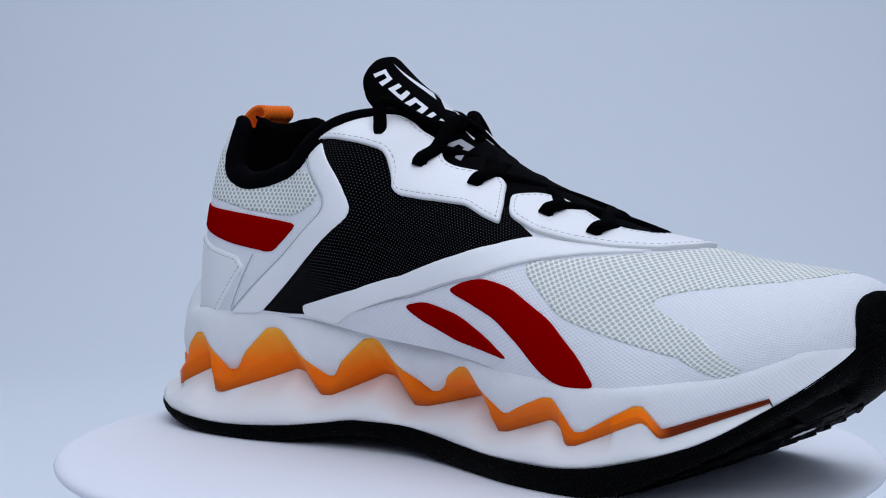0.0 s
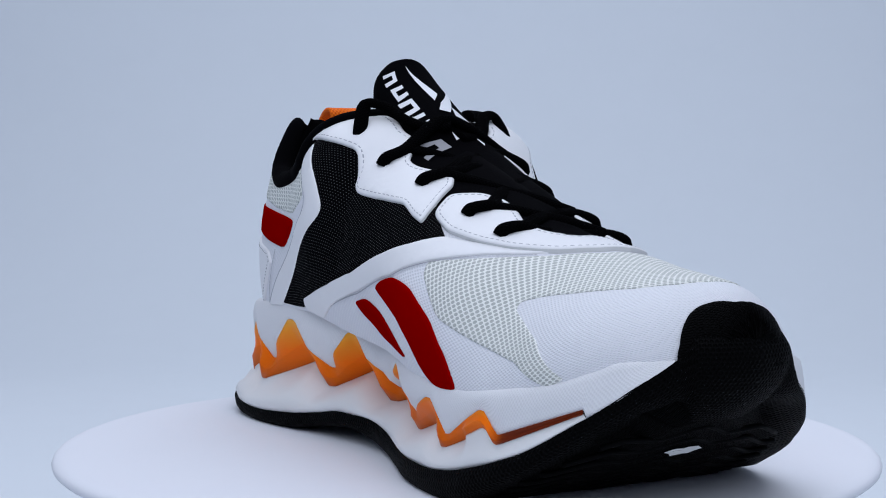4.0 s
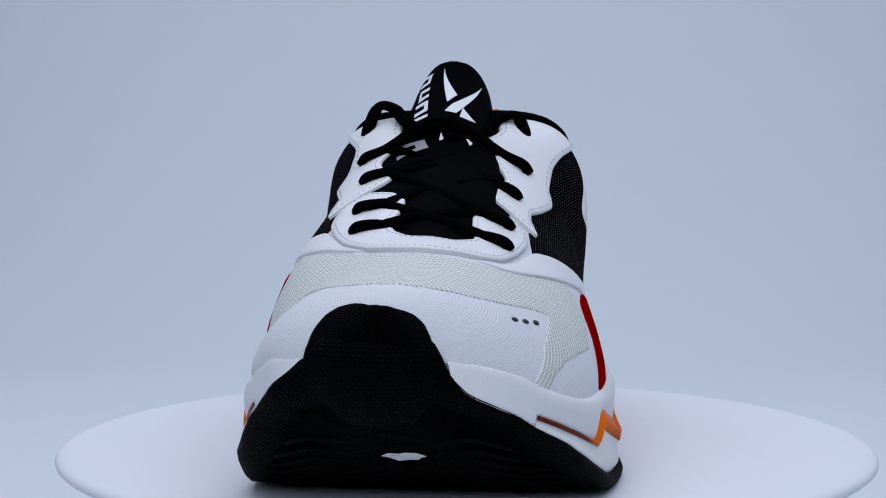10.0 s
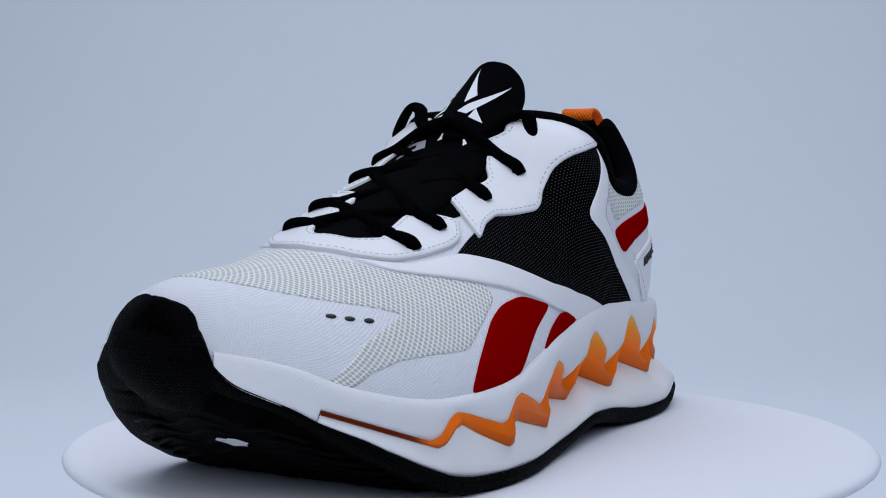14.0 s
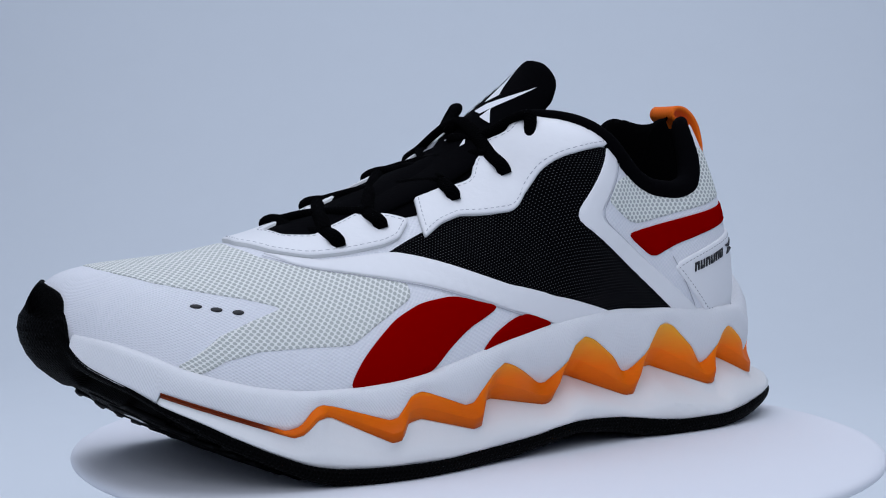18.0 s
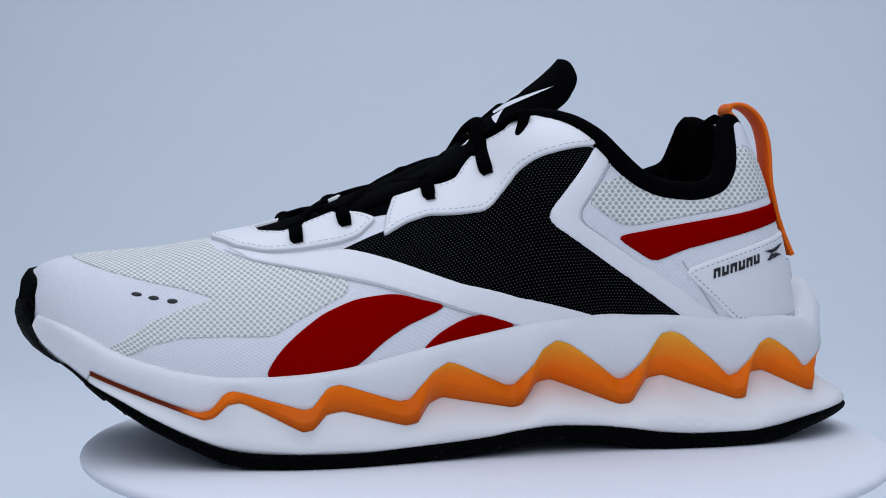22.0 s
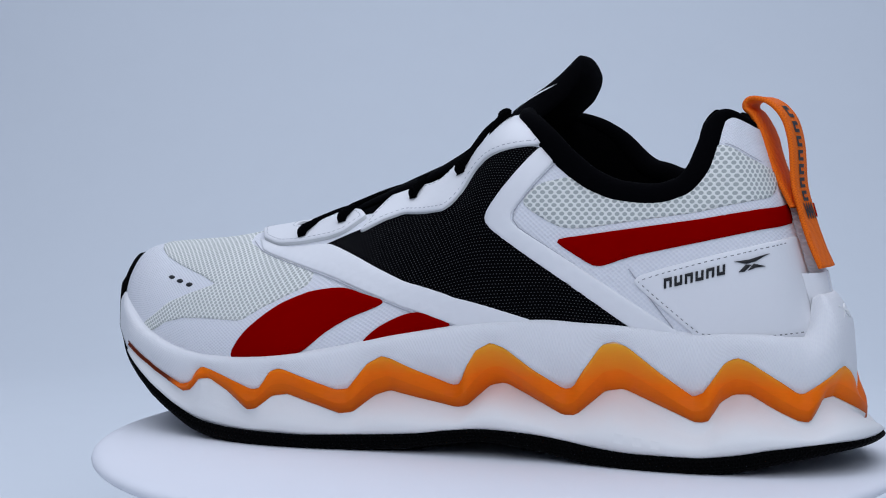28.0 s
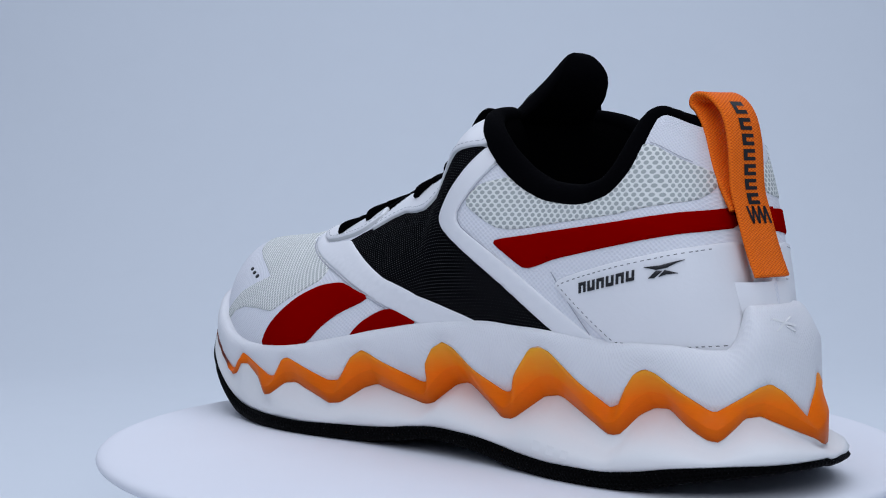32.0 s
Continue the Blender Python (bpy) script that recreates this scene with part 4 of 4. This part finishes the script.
panel("toe_cap", [(16.88, -.99), (16.85, -.86), (16.8, -.72), (16.66, -.57), (16.56, -.45), (16.56, -.36), (16.72, -.26), (17.02, -.15), (17.12, .0), (17.06, .2), (16.88, .37), (16.86, .48), (16.93, .6), (17.03, .76), (17.1, .9), (17.08, .99), (17.2, .995), (17.64, .99), (17.64, -.99), (17.2, -.995)], M_CAP, 0.16, SHOE,
      "black textured rubber toe bumper", centre=Vector((14.3, 0.1, 5.3)))
for x_, w_ in ((13.15, .508), (12.55, .527), (11.9, .545)):
    panel("vent_dot", [(x_ + .19 * math.cos(a_ * math.pi / 5), w_ + .014 * math.sin(a_ * math.pi / 5)) for a_ in range(10)], M_INK, 0.035, SHOE, "small black vent dot on the toe", step=0.06, grid=0.1, rounds=0)


def counter_back():
    """The counter's overlay where it wraps round the back of the heel."""
    verts, uvs = [], []
    for j in range(13):
        z = 5.0 + 2.35 * j / 12
        p, q = (on_skin(Vector((-12.75, locate(-12.0, z, sd)[1] * SPAN)), 0.095) for sd in (1, -1))
        for k in range(13):
            t = k / 12
            c = p.lerp(q, t)
            c.x = min(c.x, BACK(c.z) + 0.04) * (1 - (2 * t - 1) ** 4) + c.x * (2 * t - 1) ** 4
            verts.append(c)
            uvs.append((t * 3, z))
    part("heel_counter", mesh_of("heel_counter", verts, grid_faces(13, 13), M_OVERLAY, uvs), SHOE, "smooth white counter wrapping the back of the heel")


counter_back()

# heel print: six plain marks and a plain emblem
for k_ in range(6):
    a_, b_, c_, d_ = Vector((-8.10 - .358 * k_, .813 - .0116 * k_)), Vector((-8.37 - .358 * k_, .803 - .011 * k_)), Vector((-8.37 - .361 * k_, .766 - .0112 * k_)), Vector((-8.10 - .36 * k_, .775 - .0114 * k_))
    def at_(s, t):
        return tuple(a_.lerp(b_, s).lerp(d_.lerp(c_, s), t))
    if k_ % 2:
        a_, b_, c_, d_ = c_, d_, a_, b_
    panel("print_mark", [at_(0, 0), at_(.3, 0), at_(.3, .68), at_(.7, .68), at_(.7, 0), at_(1, 0), at_(1, 1), at_(0, 1)], M_INK, 0.19, SHOE, "plain black print mark", step=0.1, grid=0.15, rounds=0)
for o_ in ([(-10.48, .700), (-11.05, .687), (-11.77, .655), (-11.25, .693), (-10.91, .705)], [(-10.63, .738), (-10.90, .708), (-11.10, .707), (-10.83, .735)], [(-10.96, .730), (-11.18, .702), (-11.58, .708), (-11.23, .717)]):
    panel("print_emblem", o_, M_INK, 0.19, SHOE, "plain black emblem", step=0.08, grid=0.15, rounds=0)


# ---- collar, lining and tongue ----
def tube(path, radii, name, material, parent, label="", nseg=14, squash=1.0, up=Vector((0, 0, 1)), twist=None):
    """A round or flat cord along a path of points, with closed ends."""
    n = len(path)
    verts, faces, uvs = [], [], []
    run = 0.0
    for i, p in enumerate(path):
        d = (path[min(i + 1, n - 1)] - path[max(i - 1, 0)]).normalized()
        u = twist(i) if twist else up
        side = d.cross(u)
        if side.length < 1e-4:
            side = d.cross(Vector((0, 1, 0)))
        side.normalize()
        nor = side.cross(d).normalized()
        r = radii[i] if isinstance(radii, (list, tuple)) else radii
        if i:
            run += (p - path[i - 1]).length
        for k in range(nseg):
            a = 2 * math.pi * k / nseg
            verts.append(p + side * math.cos(a) * r + nor * math.sin(a) * r * squash)
            uvs.append((run, k / nseg * 2))
    faces = []
    for i in range(n - 1):
        for k in range(nseg):
            a, b = i * nseg + k, i * nseg + (k + 1) % nseg
            faces.append((a, b, b + nseg, a + nseg))
    faces.append(tuple(range(nseg))[::-1])
    faces.append(tuple((n - 1) * nseg + k for k in range(nseg)))
    return part(name, mesh_of(name, verts, faces, material, uvs), parent, label)


def smooth_path(pts, per=10):
    pts = [Vector(p) for p in pts]
    out = []
    n = len(pts)
    for i in range(n - 1):
        p0, p1, p2, p3 = pts[max(i - 1, 0)], pts[i], pts[i + 1], pts[min(i + 2, n - 1)]
        for k in range(per):
            s = k / per
            out.append(0.5 * (2 * p1 + (p2 - p0) * s + (2 * p0 - 5 * p1 + 4 * p2 - p3) * s * s + (3 * p1 - p0 - 3 * p2 + p3) * s ** 3))
    return out + [pts[-1]]


def collar():
    stations = [-1.5 - 11.3 * (k / 90) for k in range(91)]
    left = [skin(x, brim(x, 1.0)) for x in stations]
    right = [skin(x, -max(1e-4, brim(x, -1.0))) for x in stations]
    ring = left + right[::-1]
    ring = [ring[0]] + [(ring[i - 1] + 2 * ring[i] + ring[i + 1]) / 4 for i in range(1, len(ring) - 1)] + [ring[-1]]
    centre = Vector((-7.0, 0.1, 0))
    path = []
    for i, p in enumerate(ring):
        inward = Vector((centre.x - p.x, centre.y - p.y, 0)).normalized()
        near_throat = smooth01((p.x + 3.4) / 1.6)
        path.append(p + inward * 0.34 * (1 - 0.5 * near_throat) + Vector((0, 0, 0.16 - 0.08 * smooth01((-p.x - 8.2) / 1.2))))
    rad = [0.30 + 0.16 * smooth01((-1.5 - p.x) / 2.5) - 0.22 * smooth01((-9.2 - p.x) / 0.8) for p in ring]
    tube(path, rad, "collar", M_TONGUE, SHOE, "black padded collar roll", nseg=16)
    # lining: from the roll down into the shoe
    verts, uvs, rows = [], [], 20
    for i, p in enumerate(ring):
        inward = Vector((centre.x - p.x, centre.y - p.y, 0)).normalized()
        pad = smooth01((-8.5 - p.x) / 1.2)
        back = smooth01((13.15 - p.z) / 0.5) * smooth01((-9.9 - p.x) / 0.6)
        for k in range(rows):
            t = (k / (rows - 1)) ** 1.7
            rise = 0.25 + (0.22 * pad + 0.46 * back) * math.sin(math.pi * min(1.0, t * 5.5 + 0.1))
            q = p + inward * (0.3 + 0.25 * min(1, t * 12) + (0.55 + 0.85 * pad) * math.sin(math.pi * min(1, t * 1.3 + 0.15 * pad)) - 0.3 * t) + Vector((0, 0, rise - t * (p.z - 5.6)))
            verts.append(q)
            uvs.append((i * 0.2, t * 6))
    part("lining", mesh_of("lining", verts, grid_faces(len(ring), rows, True), M_BLACK, uvs), SHOE, "black textile lining")
    ins = [(p.x * 0.86 + 0.2, p.y * 0.7, 4.9) for p in OUTLINE[::8]]
    part("insole", mesh_of("insole", ins, [tuple(range(len(ins)))], M_BLACK), SHOE, "dark insole")


collar()


def tread():
    """Wavy rubber ribs across the underside of the forefoot."""
    for k in range(9):
        x0 = 9.2 + 0.72 * k
        pts = []
        for j in range(33):
            y = -4.6 + 9.4 * j / 32
            x = x0 - 0.16 * abs(y - 0.2) ** 1.2 + 0.9 * abs((y / 2.5) % 1.0 - 0.5)
            rim = 0.5 + 0.75 * smooth01((x - 12.6) / 3.2)
            left, right = EDGE_L(x) - rim, EDGE_R(x) + rim
            if right < y < left:
                pts.append(Vector((x, y, GROUND(x) - 0.05 - 0.03 * (1 - abs(y) / 5))))
        if len(pts) > 4:
            tube(pts, 0.11, "tread_rib", M_RUBBER, OUTSOLE, nseg=8, squash=0.8)
    v = [Vector((13.9 + 0.3 * math.cos(a * 0.6) * (1 + .3 * math.sin(a * 2.3)), 0.35 + 0.6 * math.sin(a * 0.6) * (1 - .25 * math.cos(a * 1.9)), 0)) for a in range(11)]
    v = [Vector((p.x, p.y, GROUND(p.x) - 0.185)) for p in v]
    part("foam_patch", mesh_of("foam_patch", v, [tuple(range(len(v)))], M_FOAM), OUTSOLE, "worn spot with pale foam showing through")


tread()

def tongue():
    nu, nv = 80, 19
    verts, uvs = [], []
    for i in range(nu + 1):
        z = 8.5 + 6.83 * (1 - (1 - i / nu) ** 1.5)
        front = [tongue_point(z, -1 + 2 * j / (nv - 1)) for j in range(nv)]
        verts += front
        uvs += [(z, -2 + 4 * j / (nv - 1)) for j in range(nv)]
        ea, eb = front[-1], front[0]
        for j in range(nv):
            t = (j + 0.5) / nv
            verts.append(ea.lerp(eb, t) + Vector((-0.12, 0, -0.05)) * math.sin(math.pi * t) * min(1.0, TONGUE_HALF(z)))
            uvs.append((z, 6 + 4 * t))
    ring = 2 * nv
    faces = []
    for i in range(nu):
        for k in range(ring):
            a, b = i * ring + k, i * ring + (k + 1) % ring
            faces.append((a, a + ring, b + ring, b))
    faces.append(tuple(range(ring)))
    faces.append(tuple(nu * ring + k for k in range(ring))[::-1])
    return part("tongue", mesh_of("tongue", verts, faces, M_TONGUE, uvs), SHOE, "black padded tongue standing up above the laces")


TONGUE_OB = tongue()


def tongue_mark(poly, name, label, material=None):
    """A thin printed shape on the tongue's front, from (z, v) corners."""
    pts = [Vector((z * 1.4, v * 2.4)) for z, v in poly]
    fine = []
    for a, b in zip(pts, pts[1:] + pts[:1]):
        k = max(1, int((b - a).length / 0.12))
        fine += [a.lerp(b, j / k) for j in range(k)]
    v2, _, f2, *_ = delaunay_2d_cdt(fine, [], [list(range(len(fine)))], 1, 1e-5)
    verts = [tongue_point(q.x / 1.4, q.y / 2.4) + tongue_normal(q.x / 1.4, q.y / 2.4) * 0.035 for q in v2]
    part(name, mesh_of(name, verts, [tuple(f) for f in f2], material or M_PRINT), TONGUE_OB, label)


# plain silver blocks down the tongue's edge and a plain three-bladed emblem
for a_, b_, c_, d_ in (((14.6, -.78), (14.8, -.5), (14.4, -.45), (14.12, -.68)), ((14.02, -.62), (14.22, -.4), (13.84, -.35), (13.54, -.55)), ((13.42, -.58), (13.68, -.34), (13.26, -.29), (12.95, -.5)),
                       ((12.85, -.5), (13.12, -.27), (12.75, -.22), (12.45, -.45)), ((11.85, -.72), (12.1, -.22), (11.8, -.16), (11.45, -.66))):
    a_, b_, c_, d_ = (Vector(q_) for q_ in ((a_, b_, c_, d_) if a_[0] in (14.6, 13.42, 11.85) else (c_, d_, a_, b_)))
    def at_(s, t):
        return tuple(a_.lerp(d_, s).lerp(b_.lerp(c_, s), t))
    tongue_mark([at_(0, 0), at_(0, 1), at_(1, 1), at_(1, 0), at_(.7, 0), at_(.7, .72), at_(.3, .72), at_(.3, 0)], "print_mark", *(("plain silver print mark greyed for the shade it lies in", M_SHADED_PRINT) if a_[0] < 12 else ("plain silver print mark",)))
for o_ in ([(15.02, -.22), (13.88, .15), (13.6, .0)], [(14.2, .67), (13.14, .15), (13.24, -.02), (13.53, .09)], [(13.35, .25), (12.74, .43), (13.0, .2)],
           [(12.39, -.022), (12.11, .016), (12.06, -.038)], [(12.22, .269), (11.97, .366), (11.89, .325)]):
    tongue_mark(o_, "print_emblem", "plain silver emblem")


# ---- laces ----
def lace(points, label="flat black lace"):
    path = smooth_path(points, 9)
    tube(path, 0.27, "lace", M_LACE, SHOE, label, nseg=12, squash=0.62, up=Vector((0.45, 0, 1)))


# eyelets on the right and left as (station, w), and the height of each bar over the tongue
ROWS = [((0.5, -.285), (0.05, -.15, 12.86), (0.2, .335)), ((2.72, -.228), (2.3, -.2, 11.08), (2.35, .31)),
        ((5.6, -.218), (4.7, -.2, 9.9), (5.5, .3)), ((7.45, -.205), (7.55, -.15, 8.86), (7.3, .29))]


def eyelet(p, share, lift):
    return on_skin(Vector((p[0], p[1] * share * SPAN)), lift)


for k_, (a_, m_, b_) in enumerate(ROWS):
    m_ = Vector(m_)
    r_ = Vector((0, 0, .18 if k_ == 0 else -.03))
    near_, far_ = eyelet(a_, .62, .26), eyelet(b_, .62, .18)
    lace([eyelet(a_, 1, .14), eyelet(a_, .9, .34), near_, near_.lerp(m_, .55) + r_, m_, far_.lerp(m_, .55) + r_, far_, eyelet(b_, .9, .34), eyelet(b_, 1, .14)])
# crossings below the bars
for (a_, _, b_), (c_, _, d_) in zip(ROWS, ROWS[1:]):
    for p_, q_ in ((a_, d_), (b_, c_)):
        p_, q_ = eyelet(p_, .6, .2), eyelet(q_, .6, .2)
        mid_ = p_.lerp(q_, .5) + Vector((0, -.2, .1))
        lace([p_, p_.lerp(mid_, .6) + Vector((0, 0, .03)), mid_, q_.lerp(mid_, .6) + Vector((0, 0, .05)), q_])
# top eyelets: each lace loops over the edge and runs down along the tongue
for sy_, e_ in ((1, (-0.95, 2.95, 12.2)), (-1, (-1.2, -3.1, 12.6))):
    e_ = Vector(e_)
    lace([e_ + Vector((.02, .14 * sy_, -.35)), e_ + Vector((-.05, .05 * sy_, .1)), e_ + Vector((-.3, -.3 * sy_, .85)), e_ + Vector((.0, -.95 * sy_, .75)), e_ + Vector((.7, -1.45 * sy_, .25)), e_ + Vector((1.2, -2.1 * sy_, .0)), e_ + Vector((1.6, -2.9 * sy_, 0))])


# ---- pull tab ----
def pull_tab():
    outer = smooth_path([(-12.72, 0, 7.5), (-12.38, 0, 8.25), (-12.07, 0, 9.1), (-11.88, 0, 9.82), (-11.78, 0, 10.4), (-11.74, 0, 11.2), (-11.66, 0, 12.0), (-11.46, 0, 12.7), (-11.14, 0, 13.15), (-10.76, 0, 13.4),
                         (-10.4, 0, 13.46), (-10.22, 0, 13.38), (-10.2, 0, 13.22), (-10.4, 0, 13.05), (-10.66, 0, 12.65), (-10.9, 0, 12.15), (-11.02, 0, 11.72), (-11.24, 0, 11.05), (-11.62, 0, 10.2), (-11.84, 0, 9.7)], 7)
    outer = [p + Vector((0.07 * smooth01((p.z - 9.5) / 1.5), 0.36 + 0.1 * smooth01((p.z - 9.0) / 1.5), 0)) for p in outer]
    n = len(outer)
    verts, faces, uvs = [], [], []
    run = 0.0
    ringed = ((-.73, 0), (-.79, .08), (-.73, .17), (-.4, .16), (0, .16), (.4, .16), (.73, .17), (.79, .08), (.73, 0), (0, 0))
    for i, p in enumerate(outer):
        d = (outer[min(i + 1, n - 1)] - outer[max(i - 1, 0)]).normalized()
        nor = Vector((-d.z, 0, d.x))
        if i:
            run += (p - outer[i - 1]).length
        for v, o in ringed:
            verts.append(p + Vector((0.08 * v, v, 0)) + nor * o)
            uvs.append((run, v))
    for i in range(n - 1):
        for k in range(10):
            a, b = i * 10 + k, i * 10 + (k + 1) % 10
            faces.append((a, b, b + 10, a + 10))
    faces.append(tuple(range(10))[::-1])
    ob = part("pull_tab", mesh_of("pull_tab", verts, faces, M_TAB, uvs), SHOE, "orange webbing heel loop with black stitching")
    front = outer[:66]

    def at(z, v):
        for p, q in zip(front, front[1:]):
            if p.z <= z <= q.z:
                d = (q - p).normalized()
                c = p.lerp(q, (z - p.z) / max(q.z - p.z, 1e-6))
                return c + Vector((0.08 * v, v, 0)) + Vector((-d.z, 0, d.x)) * 0.18
        return front[-1] + Vector((0, v, 0))

    for k in range(7):
        top = 13.15 - 0.49 * k
        low = top - 0.37
        vs, fs = [], []
        for z0, z1, v0, v1 in ((top, top - .12, -.34, .2), (low + .12, low, -.34, .2), (top - .12, low + .12, .02, .2)):
            k0 = len(vs)
            vs += [at(z0, v0), at(z0, v1), at(z1, v1), at(z1, v0)]
            fs.append((k0, k0 + 1, k0 + 2, k0 + 3))
        part("print_mark", mesh_of("print_mark", vs, fs, M_INK), ob, "plain black print mark")
    for k in range(7):
        v = -.62 + .135 * k
        a0, a1 = (9.78, 9.2) if k % 2 else (9.2, 9.78)
        vs = [at(a0, v - .05), at(a0, v + .05), at(a1, v + .19), at(a1, v + .09)]
        part("bar_tack", mesh_of("bar_tack", vs, [(0, 1, 2, 3)], M_INK), ob, "black zigzag bar tack stitch")
    tag = [at(z, v) + Vector((o, 0, 0)) for z in (9.25, 9.75) for v, o in ((-.7, .02), (-.88, .0), (-.88, .1), (-.7, .12))]
    part("side_tag", mesh_of("side_tag", tag, [(0, 1, 5, 4), (1, 2, 6, 5), (2, 3, 7, 6), (3, 0, 4, 7), (0, 3, 2, 1), (4, 5, 6, 7)], M_RED, smooth=False), ob, "tiny red folded tag")
    return ob


def motions():
    for thing in (TABLE, SHOE):
        walk(thing, [(t, pose(0, 0, TOP, 0, 0, FACING + turn_at(t))) for t in range(33)])


pull_tab()

motions()
